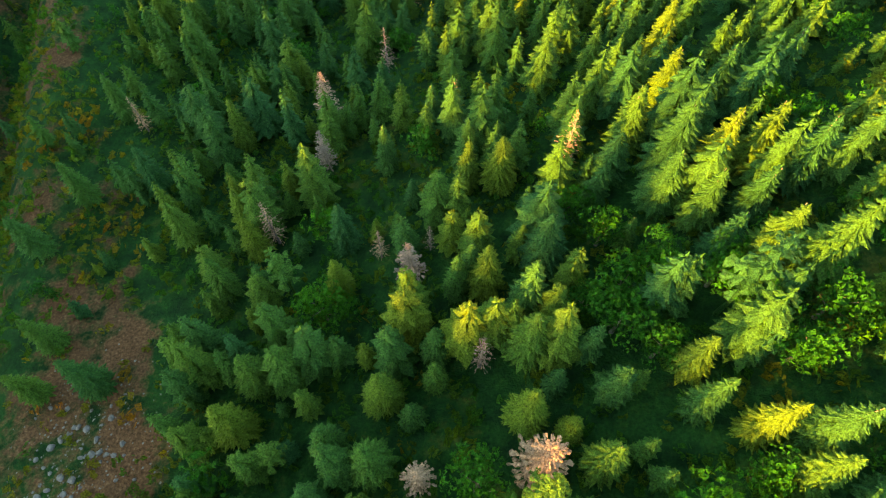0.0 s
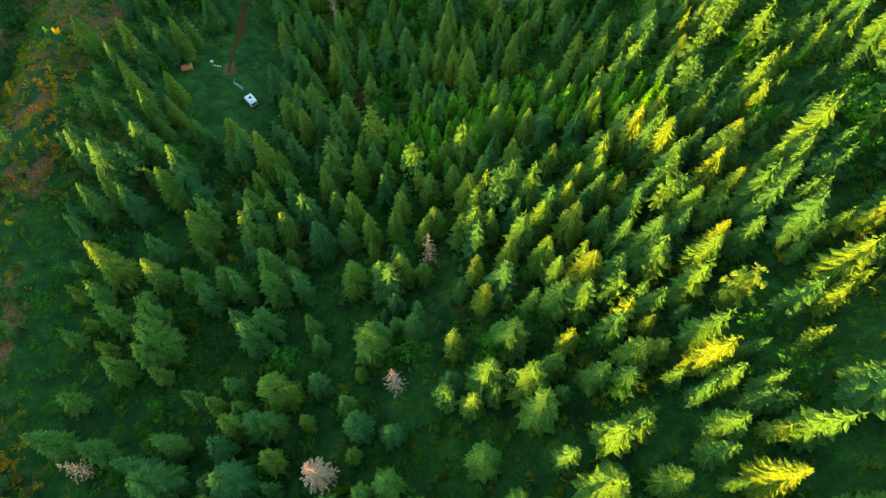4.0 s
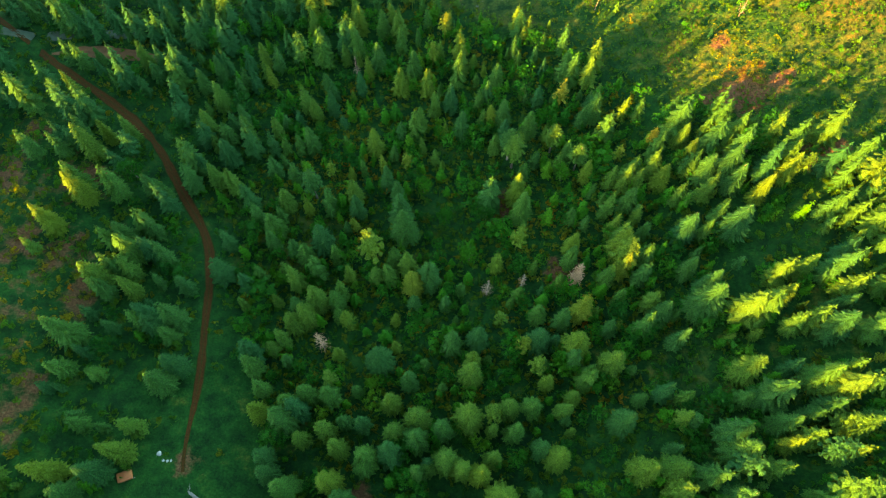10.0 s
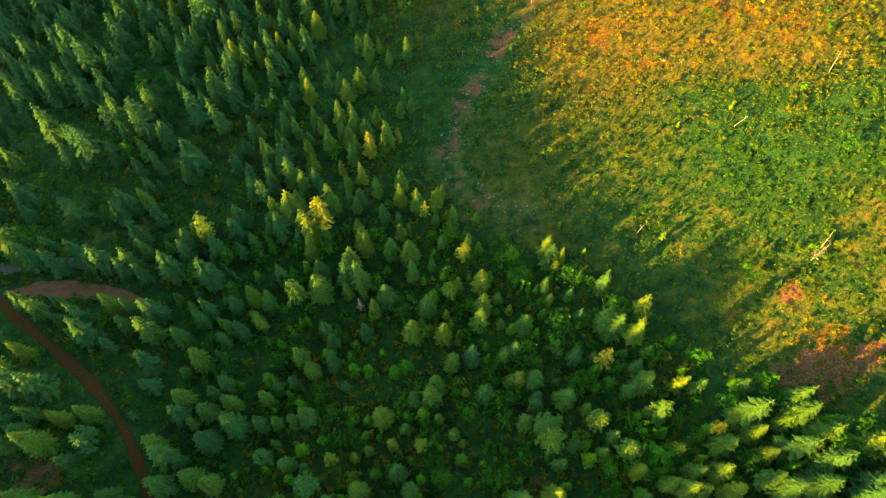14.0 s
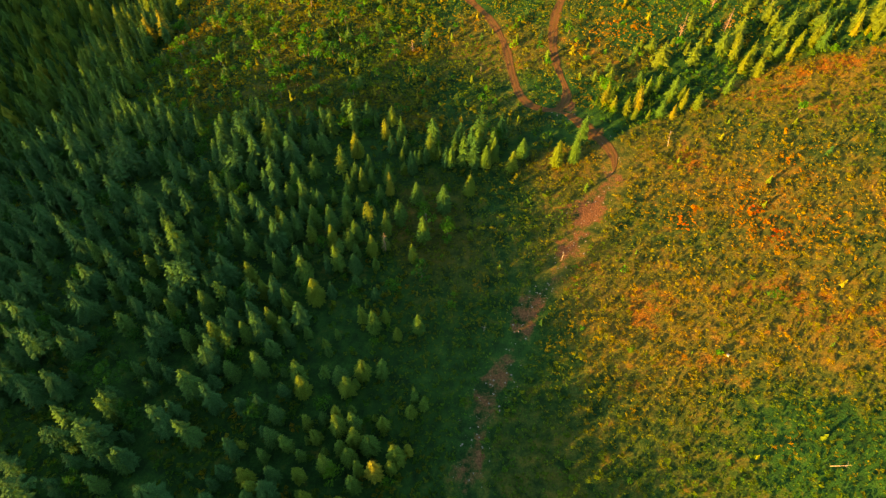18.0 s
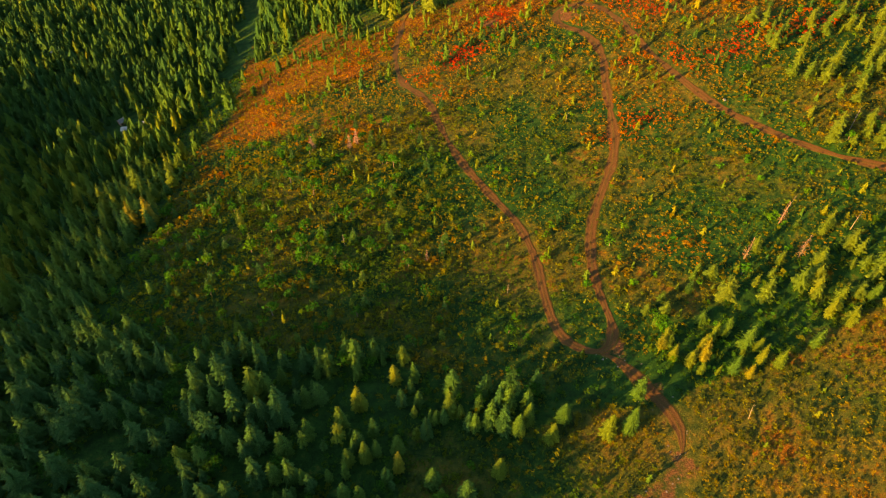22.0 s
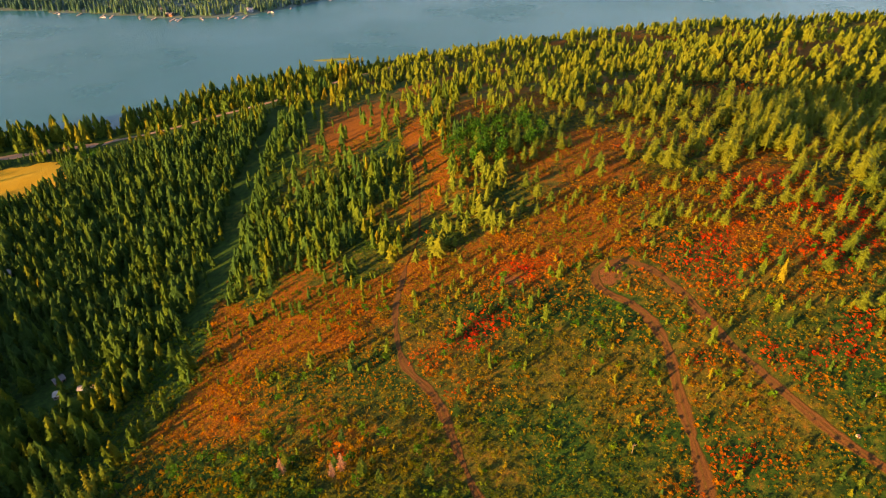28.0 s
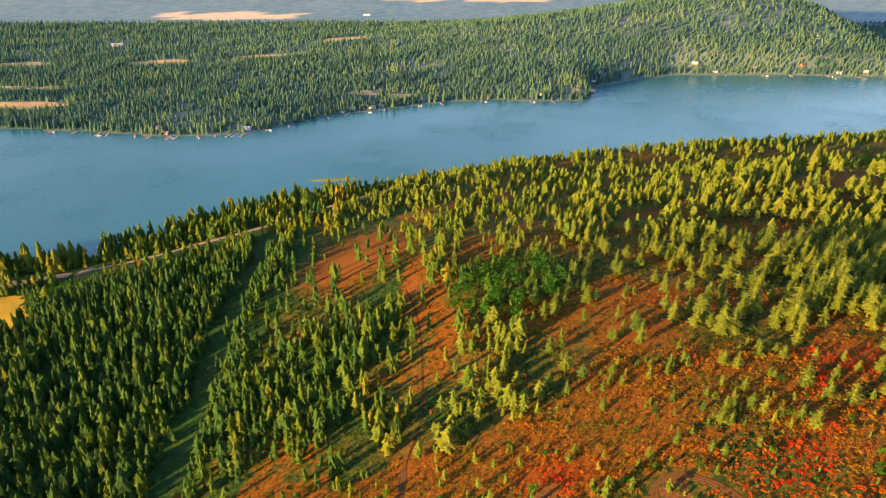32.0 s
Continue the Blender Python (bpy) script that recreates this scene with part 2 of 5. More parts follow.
FAR_SHORE = [(-4600, 1750), (-1200, 1620), (-733, 1576), (-635, 1561), (-442, 1523), (-332, 1537), (-279, 1579), (-197, 1658), (-111, 1697), (3, 1752), (78, 1760), (250, 1748),
             (275, 1790), (300, 1872), (414, 1956), (515, 1998), (764, 1990), (953, 1965), (4600, 1900)]
# ridge out of view to the west, its heights set to shade the slope
SHADE_CREST_AT = (-480, -250, -216, -192, -168, -144, -120, -96, -72, -48, -24, 0, 24, 48, 72, 96, 120, 168, 216, 240, 264, 288, 312, 336, 360, 384, 408, 450, 480, 520, 560, 630, 685, 720, 745, 800, 840)
SHADE_CREST = (264, 266, 259, 258, 246, 240, 230, 224, 211, 201, 200, 197, 188, 186, 174, 169, 162, 158, 157, 156, 154, 146, 146, 141, 132, 124, 117, 112, 104, 99, 78, 66, 61, 40, 34, 8, -40)
# nearer unseen rise at x = -150, added to shade the western trees
SHADE_SHOULDER_AT, SHADE_SHOULDER = (-40, 60, 100, 150, 170, 211, 234, 285, 310, 330, 365), (184, 184, 173, 165, 161, 148, 147, 138, 134, 128, 106)
# unseen western land is lowered by this, to let the sun past
WEST_CUT = 75.0
NEAR_SHORE, FAR_SHORE = np.array(NEAR_SHORE, float), np.array(FAR_SHORE, float)


def step(a, b, x):
    f = np.clip((x - a) / (b - a), 0, 1)
    return f * f * (3 - 2 * f)


def wave(x, y, size, seed=0):
    """A smooth random field of about that size, from -1 to 1."""
    r = np.random.RandomState(seed)
    total = 0
    for k in range(6):
        a, ph = r.uniform(0, math.tau), r.uniform(0, math.tau)
        f = math.tau / size * r.uniform(0.6, 1.8)
        total = total + np.sin(x * math.cos(a) * f + y * math.sin(a) * f + ph)
    return total / 3.2


def hill(x, y):
    crest = np.interp(y, SHADE_CREST_AT, SHADE_CREST) - 0.011 * (x + 370) ** 2
    y0 = y
    x, y = np.clip(x, -450, 400), np.clip(y, -60, 1260)
    u, v = x / 300.0, (y - 600) / 600.0
    z, k = 0.0, 0
    for i in range(5):
        for j in range(6 - i):
            z = z + SLOPE[k] * u ** i * v ** j
            k += 1
    for kx, ky, kz in KNOLLS:
        z = z + kz * np.exp(-((x - kx) ** 2 + (y - ky) ** 2) / 20000.0)
    z = z + 16 * np.exp(-((x - 190) / 80) ** 2 - ((y - 810) / 95) ** 2)
    z = 3 + 6 * np.logaddexp(0, (z - 3) / 6)
    edge = -66 - 0.2 * np.clip(y, 0, 400)
    z = z - WEST_CUT * step(0, -55, x - edge) * step(420, 300, y) * step(-240, -120, y0)
    z = z - 14 * step(1040, 1240, y) * step(-60, 120, x)
    return np.maximum(np.maximum(z, crest), np.interp(y0, SHADE_SHOULDER_AT, SHADE_SHOULDER) - 0.02 * (x + 150) ** 2 - 0.006 * np.maximum(0, y0 - 340) ** 2)


def land(x, y):
    """The height of the ground at x, y. The lake's level is 0."""
    x, y = np.asarray(x, float), np.asarray(y, float)
    near, far = np.interp(x, *NEAR_SHORE.T), np.interp(x, *FAR_SHORE.T)
    here = 0.8 + (hill(x, y) - 0.8) * step(-5, 130, near - y)
    d = y - far
    there = 0.8 + 9 * step(0, 120, d) + 0.012 * np.clip(d, 0, 3000)
    there = there + 110 * np.exp(-(((x - 840) / 330) ** 2 + ((y - 2480) / 260) ** 2) / 2) * step(1240, 980, x) + 55 * np.exp(-(((x - 250) / 330) ** 2 + ((y - 2250) / 200) ** 2) / 2)
    there = there + 60 * step(2700, 4200, y)
    there = 0.8 + (there - 0.8) * step(0, 60, d)
    bed = -3.2
    return np.where(y <= near, here, np.where(y >= far, there, bed + (0.8 - bed) * (step(10, 0, y - near) + step(10, 0, far - y))))


def inside(poly, x, y):
    hit = np.zeros(np.shape(x), bool)
    for (x0, y0), (x1, y1) in zip(poly, poly[1:] + poly[:1]):
        if y0 != y1:
            hit ^= ((y0 > y) != (y1 > y)) & (x < (x1 - x0) * (y - y0) / (y1 - y0) + x0)
    return hit


def away(line, x, y):
    """The distance from a line of points."""
    best = np.full(np.shape(x), 1e9)
    for (x0, y0), (x1, y1) in zip(line, line[1:]):
        f = np.clip(((x - x0) * (x1 - x0) + (y - y0) * (y1 - y0)) / ((x1 - x0) ** 2 + (y1 - y0) ** 2), 0, 1)
        best = np.minimum(best, np.hypot(x - x0 - f * (x1 - x0), y - y0 - f * (y1 - y0)))
    return best


TRACK = [(-172, 347), (-134, 318), (-125, 310), (-108, 298), (-96, 288), (-88, 279), (-80, 265), (-71, 252), (-68, 240), (-67, 227), (-65, 212), (-65, 197), (-64, 191)]
SPUR = [(-128, 315), (-117, 317), (-103, 316), (-92, 314)]
LANE = [(-170, 322), (-136, 322), (-121, 325), (-104, 325)]
HAIRPIN = [(-50, 880), (-40, 837), (-38, 772), (-39, 756), (-44, 736), (-48, 704), (-46, 681), (-42, 662), (-30, 646), (-23, 621), (-16, 599), (-5, 577), (6, 558), (11, 540), (12, 523),
           (14, 508), (18, 501), (25, 497), (30, 499), (32, 507), (30, 519), (29, 533), (32, 553), (38, 567), (46, 585), (48, 606), (49, 632), (51, 647), (49, 660), (45, 674)]
LOOP = [(49, 660), (45, 672), (37, 681), (34, 691), (38, 700), (47, 700), (56, 691), (63, 671), (68, 648), (79, 618), (89, 597), (107, 573), (122, 557), (150, 535)]
PATH_DOWN = [(26, 497), (31, 494), (39, 480), (43, 470), (41, 461), (32, 446), (22, 429), (12, 415), (3, 399), (-5, 384), (-10, 370), (-11, 360), (-6, 351), (2, 344), (14, 338)]
LAKE_ROAD = [(-900, 970), (-560, 1010), (-415, 1050), (-379, 1066), (-333, 1080), (-269, 1096), (-210, 1116), (-170, 1140), (-100, 1200), (0, 1260)]
SWATH = [(-182, 1090), (-169, 908), (-159, 809), (-153, 744), (-153, 691), (-163, 640)]
MEADOW = [(-16, 487), (-38, 503), (-63, 502), (-107, 512), (-155, 540), (-150, 582), (-150, 640), (-137, 680), (-150, 760), (-125, 740), (-60, 735), (-10, 735), (40, 775), (95, 765), (140, 715), (190, 640), (170, 560), (100, 525), (60, 510), (36, 492), (10, 486)]
FIELD = [(-34, 480), (-35, 440), (-27, 420), (-38, 385), (-26, 372), (-10, 344), (8, 332), (23, 323), (40, 304), (59, 288), (90, 268), (180, 230), (260, 300), (260, 470), (150, 500), (100, 498), (70, 488), (48, 480), (20, 478), (-5, 470)]
HAYFIELD = [(-460, 1005), (-388, 1030), (-349, 985), (-354, 940), (-400, 932), (-460, 935)]
GLADE = [(-78, 168), (-50, 162), (-44, 185), (-52, 205), (-58, 225), (-80, 215)]
YOUNG = [(-48, 205), (40, 200), (60, 250), (40, 300), (0, 330), (-60, 300), (-62, 240)]
LEAFY = [(20, 0), (95, 0), (100, 60), (45, 62), (28, 45)]
OPEN_WEST = [(-40, -40), (-36, 10), (-48, 30), (-56, 60), (-75, 90), (-88, 130), (-95, 180), (-93, 215), (-88, 250), (-100, 275), (-140, 300), (-240, 300), (-240, -40)]

# ---- ground, lake, tracks ----
BAND = [(40, 490), (60, 480), (110, 498), (160, 505), (160, 542), (100, 534), (60, 524), (42, 510)]
# openings in the upper woods: centre and half axes
OPENINGS = [(-88, 970, 60, 105), (-46, 892, 10, 46), (-30, 805, 8, 34), (54, 790, 26, 30), (101, 806, 16, 30), (168, 908, 30, 26), (182, 1090, 38, 30), (-105, 742, 14, 16), (210, 1310, 40, 25), (60, 1180, 30, 16), (258, 985, 42, 32), (165, 1150, 42, 26), (60, 1050, 26, 20), (-50, 1075, 24, 22), (110, 960, 26, 18), (122, 746, 24, 14), (156, 756, 12, 12), (75, 822, 16, 22), (127, 852, 16, 18),
            (350, 1250, 70, 50), (480, 1270, 80, 60), (215, 1250, 40, 40)]


def spaced(parts):
    return np.unique(np.concatenate([np.arange(a, b, s) for a, b, s in parts]))


def mesh_object(name, verts, faces, material, tints=None, masks=None, parent=None):
    me = bpy.data.meshes.new(name)
    me.from_pydata(verts, [], faces)
    for key, values in (masks or {}).items():
        me.attributes.new(key, "FLOAT", "POINT").data.foreach_set("value", np.asarray(values, np.float32))
    if tints is not None:
        me.attributes.new("tint", "FLOAT", "POINT").data.foreach_set("value", np.asarray(tints, np.float32))
    me.materials.append(material)
    ob = new(name, me)
    ob.parent = parent
    return ob


def near_field(x, y):
    """How dry the ground is, how bare and how much hay, and where far haze tints it, at x, y."""
    n1, n2 = wave(x, y, 60, 1), wave(x, y, 25, 2)
    dry = 0.15 + 0.12 * n1
    dry = np.where(inside(MEADOW, x, y), 0.32 + 0.22 * n1 + 0.1 * n2 + 0.15 * step(600, 700, y), dry)
    dry = np.where(inside(FIELD, x, y), 0.30 + 0.22 * step(350, 410, y) * step(0, 25, x) + 0.18 * n1, dry)
    dry = np.where((y > 715) & (x > -140) & ~inside(MEADOW, x, y), np.where(x < -50, 0.30, 0.55) + 0.25 * n1, dry)
    dry = np.where((y > 1500), 0.15 + 0.1 * n1, dry)
    bare = 0.1 + 0.1 * n2
    bare = np.where(inside(OPEN_WEST, x, y), 0.45 + 0.14 * n2 + 0.14 * wave(x, y, 11, 3), bare)
    for bx, by, br in ((-60, 26, 15), (-48, 13, 13), (-52, 36, 8), (-68, 42, 8), (-100, 118, 9), (-88, 108, 6), (72, 309, 5), (84, 292, 6), (67, 288, 6), (8, 262, 9), (22, 240, 8), (74, 288, 10), (88, 265, 9), (-74, 191, 4), (-63, 193, 5), (-28, 185, 6), (3, 703, 7), (30, 447, 9), (41, 692, 10), (-42, 873, 9), (31, 499, 6)):
        bare = np.maximum(bare, 0.75 * np.exp(-((x - bx) ** 2 + (y - by) ** 2) / br ** 2))
    bare = np.maximum(bare, np.where(y > 395, 0.58, 0.56) * step(6.0, 1.0, away(PATH_DOWN, x, y) + 2.0 * n2 + 1.2 * wave(x, y, 9, 4)))
    hay = np.where(inside(HAYFIELD, x, y), 0.8, 0.0)
    for hx, hy, ha, hb in FAR_FIELDS:
        hay = np.maximum(hay, 0.85 * (((x - hx) / ha) ** 2 + ((y - hy) / hb) ** 2 < 0.9 + 0.45 * wave(x, y, 130, 61)))
    ochre = np.where((y > 715) & (y < 1300) & (x > -150) & ~inside(MEADOW, x, y), np.where(x < -50, 0.16, 0.42) + 0.28 * n1 + 0.15 * n2, 0.0)
    for cx, cy, ca, cb in OPENINGS:
        ochre = np.where(y > 715, np.maximum(ochre, 0.75 * np.exp(-((x - cx) / ca) ** 2 - ((y - cy) / cb) ** 2)), ochre)
    ochre = np.where(inside(MEADOW, x, y), 0.14 + 0.12 * step(-10, 40, x) + 0.34 * step(-20, -90, x - 0.2 * (y - 640)) * step(600, 650, y) + 0.15 * n1 + 0.3 * step(670, 720, y), ochre)
    ochre = np.where(inside(FIELD, x, y), 0.04 + 0.22 * step(345, 400, y) * step(5, 30, x) + 0.12 * n1 + 0.16 * n2 + 0.34 * np.exp(-((x - 76) / 16) ** 2 - ((y - 297) / 14) ** 2), ochre)
    hazy_valley = np.where(y > 1500, 0.75, 0.0)
    hazy_valley = np.where((y > 1500) & (y < 2750), 0.9, hazy_valley)
    return dry, bare, hay, ochre, hazy_valley


FAR_FIELDS = [(-790, 1690, 110, 28), (-840, 1820, 95, 20), (-647, 2075, 90, 35), (-431, 2123, 70, 22), (-165, 1772, 40, 20), (-100, 1765, 28, 14), (-730, 2880, 250, 95), (-270, 2316, 90, 40),
              (-46, 3289, 150, 80), (270, 3261, 180, 60), (1200, 2360, 140, 55), (-980, 2066, 90, 25), (-1250, 1850, 120, 50), (250, 1800, 20, 9)]
xs = spaced([(-4600, -1500, 155), (-1500, -480, 34), (-480, -200, 8), (-200, 200, 4), (200, 480, 8), (480, 1500, 34), (1500, 4650, 155)])
ys = spaced([(-1400, -600, 60), (-600, -150, 20), (-150, 240, 8), (240, 560, 4), (560, 1450, 8), (1450, 2100, 16), (2100, 3000, 30), (3000, 4700, 80)])
gx, gy = np.meshgrid(xs, ys)
gx, gy = gx.ravel(), gy.ravel()
nx = len(xs)
cell = (np.arange(len(ys) - 1)[:, None] * nx + np.arange(nx - 1)[None]).ravel()
dry, bare, hay, ochre, hazy_valley = near_field(gx, gy)
ground = mesh_object("ground", np.stack([gx, gy, land(gx, gy)], 1), np.stack([cell, cell + 1, cell + nx + 1, cell + nx], 1), mat_ground, None, {"dry": dry, "bare": bare, "hay": hay, "ochre": ochre, "hazy_valley": hazy_valley})
tagged(ground, "hillside of green undergrowth, dry orange scrub and bare soil", "ground", kind="structure")
for p in ground.data.polygons:
    p.use_smooth = True

lake = mesh_object("water", [(-4600, 900, 0), (4600, 900, 0), (4600, 2300, 0), (-4600, 2300, 0)], [(0, 1, 2, 3)], mat_water)
tagged(lake, "calm blue lake with faint ripples between wooded shores", "lake", kind="structure")


def smooth_line(points, gap):
    p = np.array(points, float)
    for _ in range(2):
        q = np.empty((2 * len(p) - 2, 2))
        q[0::2], q[1::2] = 0.75 * p[:-1] + 0.25 * p[1:], 0.25 * p[:-1] + 0.75 * p[1:]
        p = np.vstack([p[:1], q, p[-1:]])
    s = np.r_[0, np.cumsum(np.hypot(*np.diff(p, axis=0).T))]
    at = np.arange(0, s[-1], gap)
    return np.stack([np.interp(at, s, p[:, 0]), np.interp(at, s, p[:, 1])], 1)


def track(name, points, width, material, label, seed, fade=6.0):
    """A worn track: two ruts and a raised middle, on the ground, with ragged edges."""
    p = smooth_line(points, 1.5)
    d = np.gradient(p, axis=0)
    d /= np.hypot(d[:, 0], d[:, 1])[:, None]
    side = np.stack([d[:, 1], -d[:, 0]], 1)
    across = np.array([-1.0, -0.72, -0.38, 0.0, 0.38, 0.72, 1.0])
    lift = np.array([0.03, 0.12, 0.09, 0.14, 0.09, 0.12, 0.03])
    r = np.random.RandomState(seed)
    half = width / 2 * (1 + 0.26 * np.convolve(r.randn(len(p) + 6), np.ones(7) / 3, "valid"))
    half = half * (0.25 + 0.75 * np.minimum(1, np.minimum(np.arange(len(p)), np.arange(len(p))[::-1]) * 1.5 / fade))
    q = p[:, None] + side[:, None] * across[None, :, None] * half[:, None, None]
    z = land(q[..., 0], q[..., 1]) + lift
    k = len(across)
    c = (np.arange(len(p) - 1)[:, None] * k + np.arange(k - 1)[None]).ravel()
    ob = mesh_object(name, np.concatenate([q, z[..., None]], 2).reshape(-1, 3), np.stack([c, c + 1, c + k + 1, c + k], 1), material, None, {"verge": np.tile([1.0, 0.35, 0.0, 0.62, 0.0, 0.35, 1.0], len(p))})
    return tagged(ob, label, "dirt track", kind="structure")


track("road_1", TRACK, 2.5, mat_soil, "narrow brown dirt track through the spruce forest", 1, 40.0)
track("road_2", SPUR, 5.0, mat_clay, "short orange dirt spur beside the forest track", 2)
track("road_8", HAIRPIN[:5], 1.1, mat_soil, "faint overgrown path climbing through the pines", 11)
track("road_3", HAIRPIN[4:], 3.4, mat_dirt, "reddish dirt track with a hairpin bend on the hillside", 3)
track("road_4", LOOP, 3.2, mat_dirt, "dirt track with a sandy turning loop on the hilltop", 4)
track("road_5", LAKE_ROAD, 9.0, mat_gravel, "pale two-lane road along the lake shore", 6)
track("road_7", PATH_DOWN[:5], 3.2, mat_dirt, "worn brown dirt track leaving the hairpin bend", 9)
track("road_6", LANE, 4.0, mat_lane, "grey-green overgrown lane in the forest", 8)

# ---- plants: shapes one metre high ----
def frond_crown(seed, low, whorls, per, teeth, spread, droop, ragged=0.2, profile=0.8, narrow=0.24):
    """A conifer's crown: whorls of feathered branches, each a row of teeth on both sides of its rib, rolled and bent at random."""
    r = np.random.RandomState(seed)
    V, F = [], []
    for i in range(whorls):
        f = i / (whorls - 0.4)
        n = max(4, int(round(per * (1 - 0.4 * f))))
        turn = r.uniform(0, math.tau)
        for b in range(n):
            g0 = np.clip(f + r.uniform(-0.5, 0.5) / whorls, 0, 0.99)
            z = low + (0.985 - low) * g0
            reach = spread * ((1 - g0) ** profile) * (0.7 + 0.3 * min(1, g0 * 7)) + 0.010
            a = turn + math.tau * (b + r.uniform(-0.35, 0.35)) / n
            long = reach * (1 + r.uniform(-ragged, ragged))
            wide = max(long * narrow, 0.010) * r.uniform(0.8, 1.25)
            c, s = math.cos(a), math.sin(a)
            dz, roll = droop * r.uniform(0.5, 1.5), r.uniform(-0.7, 0.7)
            base = len(V)
            for k in range(teeth + 1):
                g = k / teeth
                V.append((c * long * g, s * long * g, z + long * (0.25 * g - dz * g * g)))
            for k in range(teeth):
                g, w = (k + (0.8 if teeth > 1 else 0.6)) / teeth, wide * (1 - 0.55 * k / teeth) * r.uniform(0.8, 1.2)
                for side in (-1, 1):
                    V.append((c * long * g - s * w * side, s * long * g + c * w * side, z + long * (0.25 * g - dz * g * g) - 0.35 * w + roll * w * side))
                    F.append((base + k, base + k + 1, len(V) - 1))
    top = len(V)
    V += [(0.012, 0, 0.93), (-0.008, 0.01, 0.93), (-0.006, -0.011, 0.93), (0, 0, 1.0)]
    F += [(top, top + 1, top + 3), (top + 1, top + 2, top + 3), (top + 2, top, top + 3)]
    return np.array(V), np.array(F)


def spruce_crown(seed, low, tiers, per, spread, wide=0.42, bow=0.72, sag=0.55, ragged=0.22, heart=True):
    """A dense spruce crown: tiers of sagging branches, each folded along its rib, round a closed heart of needles."""
    r = np.random.RandomState(seed)
    V, F = [], []
    for i in range(tiers):
        f = i / tiers
        n = max(4, int(round(per * (1 - 0.5 * f))))
        turn = r.uniform(0, math.tau)
        for b in range(n):
            g = np.clip(f + r.uniform(-0.45, 0.45) / tiers, 0, 0.985)
            z = low + (0.98 - low) * g
            reach = spread * (1 - g) ** bow * (0.72 + 0.28 * min(1, g * 6)) * (1 + r.uniform(-ragged, ragged)) + 0.012
            a = turn + math.tau * (b + r.uniform(-0.3, 0.3)) / n
            w, drop, roll = max(reach * wide, 0.012) * r.uniform(0.8, 1.2), sag * r.uniform(0.6, 1.3), r.uniform(-0.5, 0.5)
            c, q, k = math.cos(a), math.sin(a), len(V)
            V.append((0.1 * reach * c, 0.1 * reach * q, z + 0.12 * reach))
            for u in (-1, 1):
                V.append((0.58 * reach * c - u * w * q, 0.58 * reach * q + u * w * c, z - reach * (0.32 * drop + 0.1) + roll * u * w - 0.2 * w))
            V.append((reach * c, reach * q, z - reach * drop))
            F += [(k, k + 2, k + 3), (k, k + 3, k + 1)]
    if heart:
        k = len(V)
        V += [(0.42 * spread * math.cos(math.tau * j / 6), 0.42 * spread * math.sin(math.tau * j / 6), low + 0.02) for j in range(6)] + [(0, 0, 0.9)]
        F += [(k + j, k + (j + 1) % 6, k + 6) for j in range(6)]
    k = len(V)
    V += [(0.010, 0, 0.94), (-0.006, 0.009, 0.94), (-0.006, -0.009, 0.94), (0, 0, 1.0)]
    F += [(k, k + 1, k + 3), (k + 1, k + 2, k + 3), (k + 2, k, k + 3)]
    return np.array(V), np.array(F)


def skirt_crown(seed, tiers, points, spread, low, ragged=0.22):
    """A conifer seen from some way off: tiers of hanging branches, each a ragged star."""
    r = np.random.RandomState(seed)
    V, F = [], []
    for i in range(tiers):
        f = (i + r.uniform(-0.2, 0.2)) / tiers if i else 0.0
        z = low + (0.97 - low) * f
        rr = spread * (1 - f) ** 0.54 * (0.82 + 0.18 * min(1, 3 * f)) * r.uniform(0.88, 1.12)
        top = len(V)
        V.append((r.normal(0, 0.006), r.normal(0, 0.006), 1.0 if i == tiers - 1 else min(0.99, z + (1 - low) / tiers * 2.0)))
        turn = r.uniform(0, 6)
        for k in range(2 * points):
            a = turn + math.tau * (k + r.uniform(-0.3, 0.3)) / (2 * points)
            q = rr * (r.uniform(1 - ragged, 1 + ragged) if k % 2 == 0 else r.uniform(0.45, 0.68))
            V.append((q * math.cos(a), q * math.sin(a), z - (0.22 * rr * r.uniform(0.2, 1.6) if k % 2 == 0 else -0.02)))
        F += [(top, top + 1 + k, top + 1 + (k + 1) % (2 * points)) for k in range(2 * points)]
    return np.array(V), np.array(F)


def spire(seed, tiers=3, sides=6, spread=0.15, low=0.08):
    """A far conifer: ragged tiers."""
    r = np.random.RandomState(seed)
    V, F = [], []
    for i in range(tiers):
        f = i / tiers
        z, rr = low + (1 - low) * f, spread * (1 - f) ** 0.85
        top = len(V)
        V.append((0, 0, min(1.0, z + (1 - low) / tiers * 1.5) if i < tiers - 1 else 1.0))
        turn = r.uniform(0, 6)
        for k in range(sides):
            a = turn + math.tau * k / sides
            q = rr * r.uniform(0.7, 1.25)
            V.append((q * math.cos(a), q * math.sin(a), z - 0.04 * r.uniform(0, 1)))
        F += [(top, top + 1 + k, top + 1 + (k + 1) % sides) for k in range(sides)]
    return np.array(V), np.array(F)


